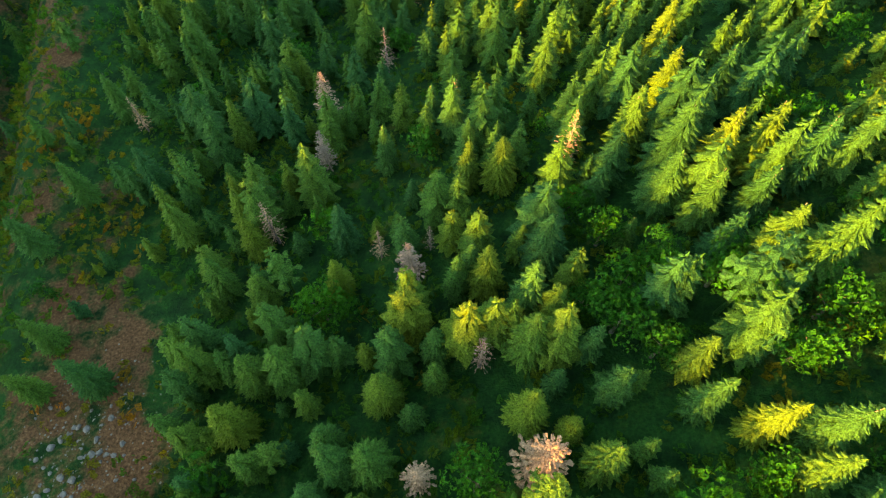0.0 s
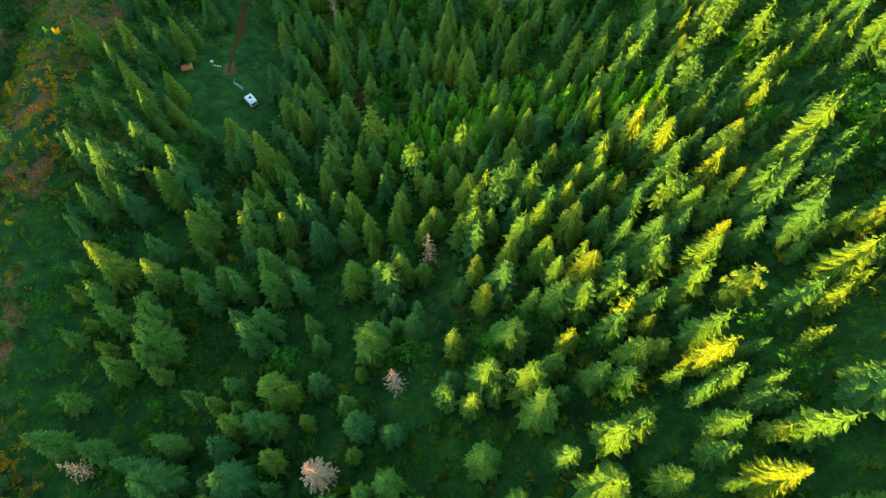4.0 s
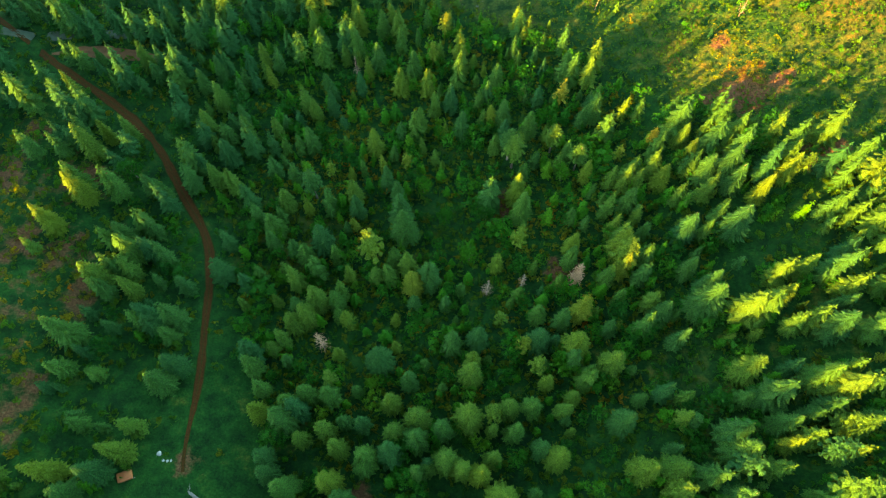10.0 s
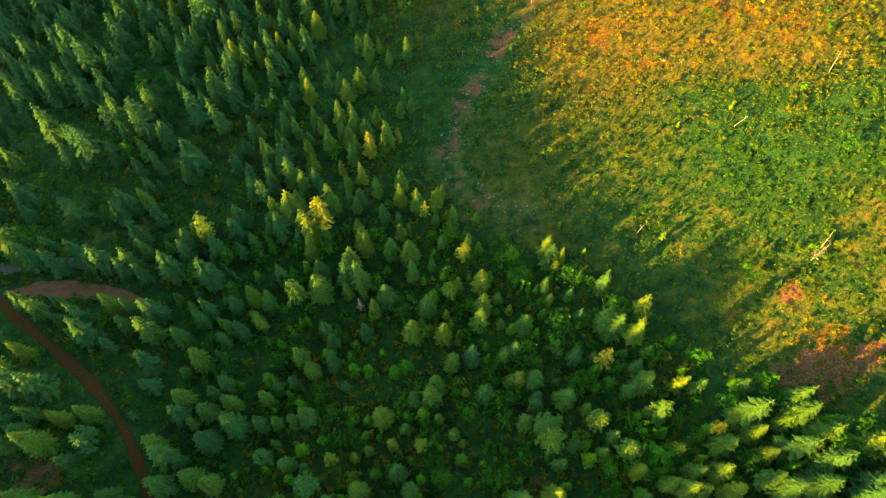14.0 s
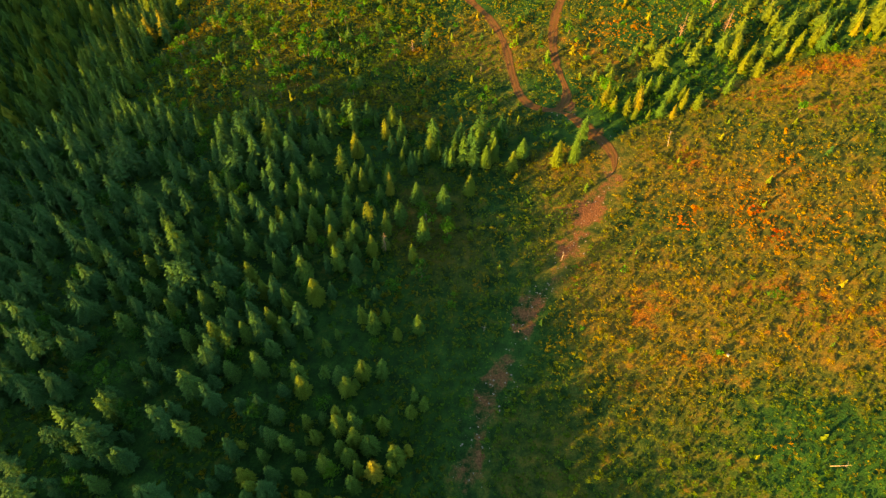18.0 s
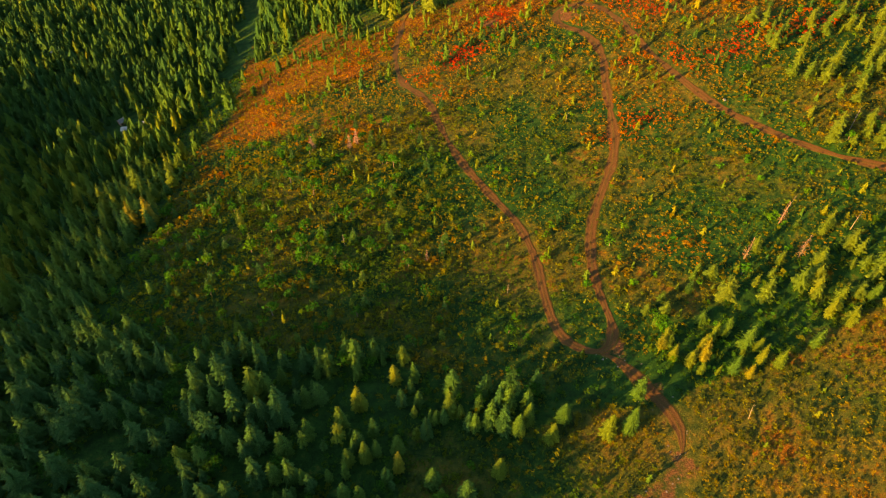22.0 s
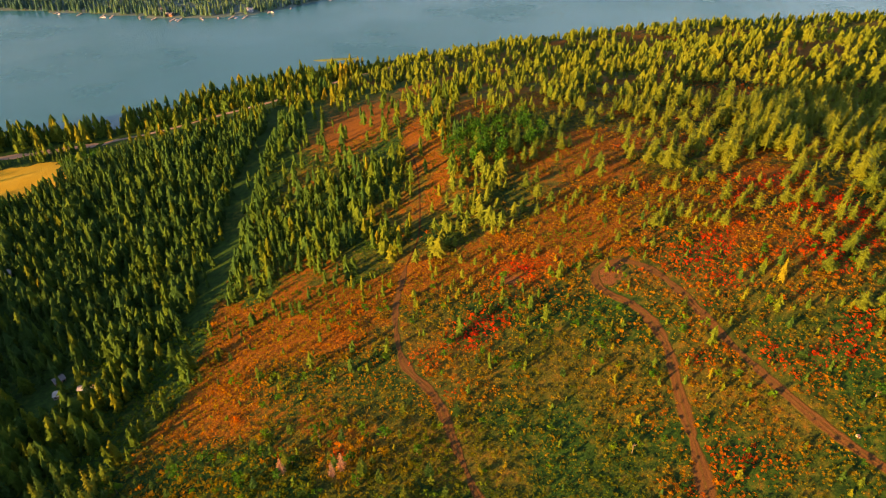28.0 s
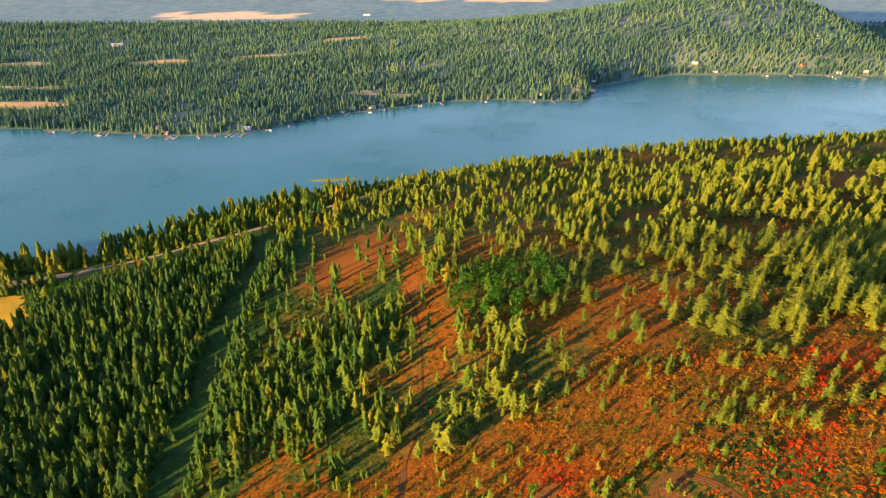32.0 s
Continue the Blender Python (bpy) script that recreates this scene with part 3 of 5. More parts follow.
def leaf_crown(seed, cards, size, spread, low, lobes=7):
    """A broadleaf crown: small leaf clumps on several lobes, with gaps."""
    r = np.random.RandomState(seed)
    V, F = [], []
    mid = np.array([(r.uniform(-0.55, 0.55) * spread, r.uniform(-0.55, 0.55) * spread, low + (1 - low) * r.uniform(0.3, 0.78)) for _ in range(lobes)])
    mid[0] = (0, 0, low + (1 - low) * 0.72)
    for _ in range(cards):
        d = r.randn(3)
        d /= np.linalg.norm(d)
        d[2] = abs(d[2]) * 1.1 - 0.35
        c = mid[r.randint(lobes)] + d * np.array([spread * 0.52, spread * 0.52, (1 - low) * 0.27]) * r.uniform(0.7, 1.08)
        u = r.randn(3)
        u /= np.linalg.norm(u)
        n = d + 0.6 * r.randn(3)
        a = np.cross(n, u)
        a /= np.linalg.norm(a) + 1e-6
        b = np.cross(n / np.linalg.norm(n), a)
        s = size * r.uniform(0.6, 1.3)
        base = len(V)
        V += [c + a * s, c + b * s * 0.8, c - a * s, c - b * s * 0.9 + d * s * 0.3]
        F += [(base, base + 1, base + 2), (base, base + 2, base + 3)]
    return np.array(V), np.array(F)


def pole(sides, radius, high, lean=0.0, rings=4):
    V, F = [], []
    for i in range(rings):
        f = i / (rings - 1)
        q = radius * (1 - 0.9 * f) * (1 + 0.5 * (i == 0))
        V += [(q * math.cos(math.tau * k / sides) + lean * f * f, q * math.sin(math.tau * k / sides), high * f) for k in range(sides)]
    for i in range(rings - 1):
        for k in range(sides):
            a, b = i * sides + k, i * sides + (k + 1) % sides
            F += [(a, b, b + sides), (a, b + sides, a + sides)]
    return np.array(V), np.array(F)


def joined(*shapes):
    V, F, n = [], [], 0
    for v, f in shapes:
        V.append(v)
        F.append(f + n)
        n += len(v)
    return np.vstack(V), np.vstack(F)


def scattered(name, shapes, spots, material, label, category, group="", wide=1.0):
    """Many plants in one mesh. Each spot: x, y, height, breadth, tint."""
    r = np.random.RandomState(len(spots))
    spots = np.asarray(spots, float)
    if not len(spots):
        return None
    z = land(spots[:, 0], spots[:, 1])
    pick = r.randint(len(shapes), size=len(spots))
    VV, FF, TT, n = [], [], [], 0
    for k, (v, f) in enumerate(shapes):
        s = spots[pick == k]
        zz = z[pick == k]
        a = r.uniform(0, math.tau, len(s))
        c, sn = np.cos(a)[:, None], np.sin(a)[:, None]
        w = (s[:, 3])[:, None]
        h = s[:, 2][:, None]
        lean = r.normal(0, 0.025, (2, len(s)))[:, :, None]
        X = (v[None, :, 0] * c - v[None, :, 1] * sn) * w + lean[0] * v[None, :, 2] * h + s[:, 0][:, None]
        Y = (v[None, :, 0] * sn + v[None, :, 1] * c) * w + lean[1] * v[None, :, 2] * h + s[:, 1][:, None]
        Z = v[None, :, 2] * h + zz[:, None] - 0.1
        VV.append(np.stack([X, Y, Z], 2).reshape(-1, 3))
        FF.append((f[None] + (np.arange(len(s)) * len(v))[:, None, None]).reshape(-1, 3) + n)
        TT.append(np.repeat(s[:, 4], len(v)))
        n += len(s) * len(v)
    ob = mesh_object(name, np.vstack(VV), np.vstack(FF), material, np.concatenate(TT))
    return tagged(ob, label, category, group, "stuff")


def spots_in(box, gap, seed, density):
    """Jittered spots in a box; density gives the share of them that is kept."""
    r = np.random.RandomState(seed)
    x, y = np.meshgrid(np.arange(box[0], box[1], gap), np.arange(box[2], box[3], gap))
    x, y = x.ravel() + r.uniform(-0.48, 0.48, x.size) * gap, y.ravel() + r.uniform(-0.48, 0.48, x.size) * gap
    keep = r.uniform(0, 1, x.size) < density(x, y)
    return x[keep], y[keep], r


def clear_of_tracks(x, y, wide=3.5):
    ok = np.ones(np.shape(x), bool)
    for line in (TRACK, SPUR, HAIRPIN, LOOP, PATH_DOWN):
        ok &= away(line, x, y) > wide
    ok &= away(LAKE_ROAD, x, y) > 10
    verge = np.interp(x, *np.array(LAKE_ROAD, float).T) - y
    ok &= ~((verge > 0) & (verge < 34) & (x > -360) & (x < -190))
    return ok


# small glades of low undergrowth between the trees: centre and half axes
GLADES_SOUTH = [(-9, 62, 9, 7), (-3, 81, 5, 5), (-34, 70, 9, 6), (-15, 54, 5, 6), (-44, 47, 6, 10), (-48, 92, 5, 9), (9, 53, 4, 5), (-13, 35, 7, 5), (28, 60, 4, 4), (52, 61, 5, 4), (-45, 106, 7, 7), (-5, 86, 6, 5), (-7, 136, 4, 8), (72, 129, 4, 9),
                (-26, 185, 13, 8), (19, 190, 16, 9), (-58, 144, 6, 7), (-4, 138, 5, 6), (25, 124, 5, 5), (77, 191, 6, 6), (-19, 208, 8, 7)]
GLADES_NORTH = [(-5, 262, 24, 17), (23, 253, 12, 10), (-29, 226, 6, 10), (-66, 201, 7, 12), (48, 214, 8, 6), (66, 204, 6, 5), (-62, 267, 10, 12), (-22, 300, 11, 6), (-50, 306, 9, 9), (45, 297, 8, 9), (-80, 348, 15, 14), (-120, 345, 16, 12), (-25, 290, 9, 10), (-106, 315, 11, 7),
                (-20, 359, 10, 9), (-58, 297, 8, 8), (6, 333, 9, 7), (-26, 393, 10, 17), (-80, 373, 11, 11), (-31, 434, 9, 15), (-123, 375, 12, 10), (-20, 448, 10, 9), (-135, 534, 16, 14), (-113, 516, 19, 10)]
# dense young larches: centre and half axes
LARCHES = [(-6, 162, 13, 12), (14, 171, 12, 9), (34, 168, 13, 8)]


def wood_density(x, y):
    """Share of the 5 m spots that carry a tall tree."""
    n = wave(x, y, 38, 11)
    d = 0.80 + 0.25 * n
    d = np.where(x < -28 - 0.25 * y, 0.46 + 0.25 * n, d)
    d = np.where(y > 175, 0.66 + 0.3 * n, d)
    d = np.where((y > 205) & (y < 300) & (x > -45) & (x < 40), 0.80 + 0.25 * n, d)
    d = np.where((y > 300) & (y < 500), 0.72 + 0.35 * n, d)
    d = np.where(inside(OPEN_WEST, x, y), 0.12 + 0.12 * n, d)
    d = np.where(np.hypot(x + 58, y - 22) < 17, 0.0, d)
    d = np.where(inside(GLADE, x, y), 0.0, d)
    d = np.where(inside(FIELD, x, y) | inside(MEADOW, x, y), 0.0, d)
    d = np.where(inside(MEADOW, x, y) & (y > 640), (0.05 + 0.22 * step(660, 750, y)) * (1 + wave(x, y, 40, 15)), d)
    d = np.where((y >= 500) & ~inside(MEADOW, x, y), 0.78 + 0.2 * n, d)
    up = (y > 700) & (x > -145) & ~inside(MEADOW, x, y)
    d = np.where(up, 0.40 + 0.06 * step(735, 900, y) - 0.10 * step(20, 60, x) * step(135, 95, x) + 0.14 * step(95, 135, x) * step(720, 760, y) + 0.46 * wave(x, y, 48, 12), d)
    d = np.where(up & (y > 900), 0.30 + 0.16 * step(0, 80, x) + 0.46 * wave(x, y, 55, 13), d)
    d = np.where(up & (((x + 102) / 42) ** 2 + ((y - 812) / 52) ** 2 < 1 + 0.3 * wave(x, y, 25, 17)), 0.85, d)
    d = np.where(up & (np.hypot(x - 6, (y - 848) * 0.8) < 32), 0.92, d)
    d = np.where(up & (((x + 88) / 62) ** 2 + ((y - 970) / 105) ** 2 < 1), 0.17 + 0.18 * wave(x, y, 30, 18), d)
    d = np.where((x > -152) & (x < -60) & (y > 874 + 0.15 * (x + 150)) & (y < 1070), 0.09 + 0.14 * wave(x, y, 30, 18), d)
    d = np.where(up & (y > 1078) & (x < -20), 0.6 + 0.3 * wave(x, y, 40, 14), d)
    for cx, cy, ca, cb in OPENINGS[1:]:
        d = np.where(((x - cx) / ca) ** 2 + ((y - cy) / cb) ** 2 < 1 + 0.4 * n, 0.10, d)
    for cx, cy, ca, cb in GLADES_SOUTH + GLADES_NORTH:
        d = np.where(((x - cx) / ca) ** 2 + ((y - cy) / cb) ** 2 < 1 + 0.35 * wave(x, y, 14, 16), 0.12, d)
    for cx, cy, ca, cb in LARCHES:
        d = np.where(((x - cx) / ca) ** 2 + ((y - cy) / cb) ** 2 < 1, 0.2, d)
    d = np.where((x > 110) & (y > 520) & (y < 700), 0.30 + 0.3 * n, d)
    d = np.where((x > 32) & (y > 480) & (y < 535) & ~inside(FIELD, x, y) & ~inside(MEADOW, x, y), 0.55 + 0.2 * n, d)
    d = np.where(inside(BAND, x, y), 0.55 + 0.3 * n, d)
    d = np.where(away(SWATH, x, y) < 9 + 3 * n, 0.03, d)
    d = np.where(np.hypot(x - 20, y - 486) < 12, 0.0, d)
    d = np.where(inside(HAYFIELD, x, y), 0.0, d)
    d = np.where(np.hypot(x + 352, y - 1020) < 15, 0.9, d)
    d = np.where(np.hypot(x + 212, y - 706) < 22, 0.05, d)
    near = np.interp(x, *NEAR_SHORE.T)
    d = np.where(y > near - 3, 0.0, d)
    return np.clip(d, 0, 1) * clear_of_tracks(x, y)


VIEW = [(-85, -30), (-125, 119), (-155, 250), (-195, 417), (-360, 756), (-560, 1150), (620, 1340), (290, 900), (200, 700), (175, 549), (138, 367), (136, 239), (98, 82), (72, -30)]
near_shapes = [joined(spruce_crown(20 + k, 0.10 + 0.03 * (k % 3), 14, 10, 0.150 + 0.014 * (k % 3), 0.27, 0.62, 0.5, 0.34), pole(3, 0.010, 0.5, 0, 2)) for k in range(7)]
tall_shapes = [joined(frond_crown(40 + k, 0.42, 10, 8, 2, 0.14, 0.4, 0.35, 0.55, 0.30), pole(4, 0.012, 0.9, 0, 2)) for k in range(2)]
mid_shapes = [joined(skirt_crown(60 + k, 6, 4, 0.190 + 0.020 * (k % 3), 0.07, 0.34), pole(3, 0.014, 0.5, 0, 2)) for k in range(7)]
open_shapes = [joined(skirt_crown(160 + k, 7, 5, 0.235 + 0.025 * (k % 3), 0.16 + 0.03 * (k % 4), 0.32), pole(3, 0.014, 0.6, 0, 2)) for k in range(7)]
broad_shapes = [leaf_crown(90 + k, 170, 0.055, 0.40, 0.06, 9) for k in range(3)]

# ---- trees that stand out, one by one ----
# height in metres, kind (L large, M middling, S small, T tall with a bare trunk: conifers; B: broadleaf), places
STANDS = [
    (20, 'L', [(-40, 77), (-16, 48), (-9, 11), (11, 31), (11, 25), (32, 52), (37, 50), (39, 34), (44, 32), (40, 63), (48, 63)]),
    (16.5, 'M', [(-46, 53), (-35, 55), (-32, 49), (-24, 63), (-16, 39), (-36, 41), (-40, 31), (-54, 25), (-27, 24), (-15, 14), (-8, 20), (-1, 26), (-10, 65), (-2, 75), (4, 62), (9, 56), (4, 57), (2, 36), (4, 38), (6, 36), (10, 16), (14, 39), (18, 10), (30, 46), (34, 42), (28, 59), (42, 50), (35, 36), (40, 42), (46, 46), (31, 69), (34, 66), (26, 80), (37, 80), (29, 21), (34, 13), (29, 16), (39, 12), (37, 8), (-29, 17), (-69, 64), (-55, 66), (-68, 87), (-74, 52), (-64, 24)]),
    (16.5, 'M', [(-65, 33)]),
    (11, 'S', [(-47, 70), (-40, 66), (-1, 22), (-4, 17), (-7, 48), (-5, 55), (15, 14), (14, 20), (11, 41), (25, 40)]),
    (12, 'B', [(-18, 34), (4, 8), (40, 21), (44, 26), (26, 23), (18, 46), (22, 41), (18, 30), (22, 27), (23, 32), (28, 36), (34, 32), (33, 8)]),
    (16.5, 'M', [(-96, 190), (-78, 191), (-50, 204), (-44, 206), (-87, 183), (-72, 176), (-84, 166), (-77, 161), (-74, 166), (-70, 168), (-54, 161), (-72, 155), (-83, 150), (-76, 136), (-74, 140), (-69, 137), (-38, 166), (-34, 166), (-41, 176), (-38, 183), (-41, 152), (-23, 159), (-20, 152), (-23, 149), (-27, 139), (-23, 137), (-17, 143), (-45, 139), (-45, 145), (-37, 133), (-46, 119), (-53, 119), (-60, 120), (-21, 119), (-14, 133), (-19, 131), (-7, 143), (-2, 145), (-6, 133), (1, 140), (4, 146), (-11, 174), (-9, 193), (7, 178), (10, 173)]),
    (16.5, 'M', [(21, 172), (23, 141), (27, 142), (26, 136), (20, 135), (15, 131), (10, 132), (5, 130), (25, 127), (20, 128), (28, 123), (31, 130), (40, 128), (46, 137), (48, 132), (46, 146), (51, 144), (46, 119), (42, 120), (39, 116), (56, 137), (8, 121), (2, 119), (21, 116), (16, 117), (15, 161), (8, 163), (30, 163), (28, 161), (14, 193), (-20, 199), (-17, 211), (-24, 216), (45, 185), (52, 181), (41, 225), (52, 231), (65, 226), (66, 201), (69, 197)]),
    (20, 'L', [(-86, 191), (-48, 182), (-33, 189), (-79, 173), (-63, 149), (-76, 146), (-63, 142), (-45, 153), (-30, 145), (-29, 129), (-38, 122), (-54, 131), (-68, 121), (-12, 120), (-2, 190), (2, 185), (35, 151), (37, 148), (40, 147), (31, 120), (55, 130), (14, 120), (-3, 212), (30, 190)]),
    (11, 'S', [(-71, 162), (16, 175), (37, 194)]),
    (12, 'B', [(24, 150)]),
    (16.5, 'M', [(-87, 354), (-97, 344), (-82, 330), (-93, 327), (-63, 314), (-97, 310), (-92, 309), (-114, 297), (-75, 307), (-79, 302), (-73, 296), (-66, 290), (-64, 285), (-75, 286), (-68, 276), (-95, 282), (-101, 281), (-82, 262), (-70, 268), (-32, 260), (-24, 269), (-21, 265), (-51, 262), (-53, 249), (-41, 296), (-46, 294), (-33, 304), (-28, 314), (-21, 304), (-13, 303), (-17, 311), (-6, 297), (-15, 290), (-3, 287), (9, 290), (16, 285), (30, 268), (34, 288), (36, 265), (-28, 282), (-46, 322), (-54, 344), (-49, 328), (-66, 363), (-41, 368)]),
    (16.5, 'M', [(-36, 371), (-60, 355), (-25, 346), (-27, 328), (-22, 327), (55, 275), (56, 270), (48, 263), (58, 263), (39, 257), (69, 255), (23, 242), (77, 264), (76, 260)]),
    (11, 'S', [(-87, 322), (-79, 323), (-75, 324), (-111, 311), (65, 271), (61, 253)]),
    (20, 'L', [(-103, 275), (-101, 260), (-85, 243), (-19, 253), (12, 257), (-40, 249), (-46, 282), (-61, 373), (63, 263), (64, 259), (50, 246), (61, 246), (35, 244)]),
    (12, 'B', [(-92, 269), (-14, 268), (24, 269), (71, 270), (-2, 245), (-8, 258), (3, 258)]),
    (19, 'T', [(-44, 266), (22, 279), (11, 275), (28, 272)]),
    (16.5, 'M', [(-59, 449), (-120, 440), (-100, 428), (-83, 441), (-76, 426), (-68, 429), (-96, 412), (-87, 415), (-100, 408), (-89, 402), (-73, 404), (-75, 392), (-87, 390), (-61, 403), (-55, 387), (-37, 407), (-24, 406), (-44, 429), (-39, 436), (-25, 458), (-7, 460), (-27, 473), (-35, 468), (-44, 466), (-71, 451), (-97, 447), (-71, 420), (-67, 409), (12, 475), (2, 475), (-1, 472), (8, 469)]),
    (20, 'L', [(-127, 436), (-55, 418), (-53, 447), (-52, 440), (-81, 403), (-45, 390), (-16, 453), (-95, 465), (-100, 486), (23, 469), (29, 470)]),
    (11, 'S', [(-30, 404), (-35, 438)]),
    (12, 'B', [(-15, 443)]),
    (16.5, 'M', [(-33, 265), (-40, 232), (-53, 253), (-7, 220), (-1, 221), (-15, 202), (-21, 206), (55, 246), (49, 236), (31, 236), (24, 246), (36, 247), (72, 233), (28, 213), (21, 218), (13, 220), (28, 200), (36, 190), (43, 218), (57, 198), (48, 193), (54, 210), (73, 218), (11, 195), (5, 204), (-40, 198), (-32, 196), (-46, 191), (-69, 214), (-71, 210), (-90, 235), (-83, 233), (-88, 248), (-86, 264), (-40, 208), (-45, 226)]),
    (20, 'L', [(-20, 258), (11, 263), (50, 226), (66, 207), (-4, 202), (-44, 202), (-75, 195), (-91, 220), (-102, 263), (-105, 250)]),
    (12, 'B', [(-42, 254), (32, 227)]),
    (19, 'T', [(10, 278)]),
    (11, 'S', [(14, 210), (19, 206), (33, 205)]),
]
DEAD_TREES = [(-23, 82, 15.0), (-22, 68, 12.0), (-29, 51, 14.0), (-5, 40, 12.0), (2, 74, 13.0), (19, 57, 15.0), (-63, 83, 11.0), (-3, 9, 12.0), (11, 10, 17.0), (-10, 45, 9.0), (-2, 45, 8.0), (5, 24, 12.0), (-12, 97, 13.0), (-7, 125, 13.0), (24, 237, 12.0), (2, 235, 10.0), (11, 237, 8.0), (-38, 221, 12.0), (-35, 312, 9.0), (78, 316, 9.0), (-35, 437, 10.0), (-28, 543, 7.0), (-61, 619, 9.0), (-64, 617, 8.0), (-82, 621, 9.0), (91, 523, 10.0), (76, 526, 10.0), (90, 538, 10.0)]


def shared(name, shape, material):
    me = bpy.data.meshes.new(name)
    me.from_pydata(shape[0], [], shape[1])
    me.materials.append(material)
    return me


trunks = [shared("trunk", pole(7, 0.013, 0.96, 0.02 * k - 0.02, 5), mat_bark) for k in range(3)]
bushy_trunks = [shared("trunk", joined(pole(7, 0.022, 0.7, 0.06 * k, 5), *[(pole(4, 0.010, 0.34, 0, 3)[0] @ np.array(pose(0, 0, 0, 42, 0, 90 * b + 30 * k).to_3x3()).T + (0, 0, 0.28 + 0.06 * b), pole(4, 0.010, 0.34, 0, 3)[1]) for b in range(4)]), mat_bark) for k in range(2)]
conifer_crowns = [shared("crown", spruce_crown(200 + k, 0.08 + 0.04 * (k % 3), 25, 17, 0.150 + 0.014 * (k % 3), 0.18, 0.64, 0.5, 0.34), mat_needles) for k in range(7)]
tall_crowns = [shared("crown", frond_crown(220 + k, 0.45, 13, 11, 3, 0.15, 0.4, 0.35, 0.5, 0.26), mat_needles) for k in range(2)]
broad_crowns = [shared("crown", leaf_crown(230 + k, 800, 0.034, 0.42, 0.06, 12), mat_leaves) for k in range(4)]
dead_crowns = [shared("crown", frond_crown(240 + k, 0.12, 20, 12, 3, 0.17, 0.2, 0.35, 0.65, 0.12), mat_dead) for k in range(3)]
bare_crowns = []
for k in range(3):
    v, f = frond_crown(260 + k, 0.16, 15, 9, 3, 0.14, 0.30, 0.4, 0.6, 0.09)
    bare_crowns.append(shared("crown", (v, f[np.random.RandomState(k).uniform(0, 1, len(f)) < 0.5]), mat_dead))


def tree(name, x, y, high, wide, trunk, crown, crown_name, label, category, group, turn):
    root = new(name)
    root.matrix_basis = pose(x, y, float(land(x, y)) - 0.15, 0, 0, turn) @ Matrix.Diagonal((wide, wide, high, 1))
    root.empty_display_size = 0.3
    for part_name, mesh in (("trunk", trunk), (crown_name, crown)):
        ob = new(part_name, mesh)
        ob.parent = root
        if name == "dead_spruce" and part_name == "crown":
            tagged(ob, kind="stuff")
    return tagged(root, label, category, group)


KINDS = {"L": ("spruce_tree", "large dark green spruce with a broad layered crown", "spruce"), "M": ("spruce_tree", "green spruce with a dense pointed crown", "spruce"),
         "S": ("spruce_tree", "small young spruce standing low between taller trees", "spruce"), "T": ("pine_tree", "tall conifer with a long bare trunk and high crown", "pine"),
         "B": ("broadleaf_tree", "bright green broadleaf tree with a rounded leafy crown", "broadleaf tree")}
r = random.Random(4)
taken = []
for high, kind, places in STANDS:
    for x, y in places:
        h = high * r.uniform(0.76, 0.98) * (0.80 if y > 340 else 0.90 if y > 235 else 1)
        name, label, category = KINDS[kind]
        if kind == "B":
            tree(name, x, y, h, h * r.uniform(0.75, 0.95), r.choice(bushy_trunks), r.choice(broad_crowns), "crown", label, category, "broadleaf trees of the forest", r.uniform(0, 360))
        else:
            crowns = tall_crowns if kind == "T" else conifer_crowns
            tree(name, x, y, h, h * r.uniform(1.0, 1.35), r.choice(trunks), r.choice(crowns), "crown", label, category, "conifers of the forest", r.uniform(0, 360))
        taken.append((x, y))
for k, (x, y, h) in enumerate(DEAD_TREES):
    full = k in (0, 1, 3, 7, 8, 14, 22, 23, 24)
    tree("dead_spruce", x, y, h * 1.05, h * r.uniform(0.9, 1.15), trunks[k % 3], (dead_crowns if full else bare_crowns)[k % 3], "crown",
         "dead spruce with dry reddish-brown needles" if full else "dead grey spruce with bare thin twigs", "dead tree", "dead trees", r.uniform(0, 360))
    taken.append((x, y))
taken = np.array(taken, float)


def free(x, y, gap):
    ok = np.ones(len(x), bool)
    for a, b in taken:
        ok &= (x - a) ** 2 + (y - b) ** 2 > gap * gap
    return ok


# ---- the woods ----
x, y, r = spots_in((-210, 190, -40, 505), 4.6, 1, lambda x, y: wood_density(x, y) * inside(VIEW, x, y))
keep = free(x, y, 3.2)
x, y = x[keep], y[keep]
young = inside(YOUNG, x, y)
tall = np.clip(13.0 * (1 + 0.30 * r.randn(len(x))) * np.where(young, 0.80, 1.0), 4, 19)
strip = (x > 28) & (y > 470)
strip |= inside(BAND, x, y)
tall *= 1 - 0.26 * step(36, 12, away(FIELD[:6], x, y))
tall *= (1 - 0.30 * step(-38, -60, x + 0.16 * y) * step(260, 200, y))
tall *= np.where(strip, 0.72, 1)
# shade in the west and sunlit tips near (-30, 362) put into the tint
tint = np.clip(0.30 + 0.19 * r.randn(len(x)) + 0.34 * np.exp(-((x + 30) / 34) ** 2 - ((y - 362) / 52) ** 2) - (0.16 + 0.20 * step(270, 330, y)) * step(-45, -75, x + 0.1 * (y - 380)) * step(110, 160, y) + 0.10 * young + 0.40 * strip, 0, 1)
kind = r.uniform(0, 1, len(x))
broad = kind < np.where(inside(LEAFY, x, y), 0.35, np.where(young, 0.34, 0.15))
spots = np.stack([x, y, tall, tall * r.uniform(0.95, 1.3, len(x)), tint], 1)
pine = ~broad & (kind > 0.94)
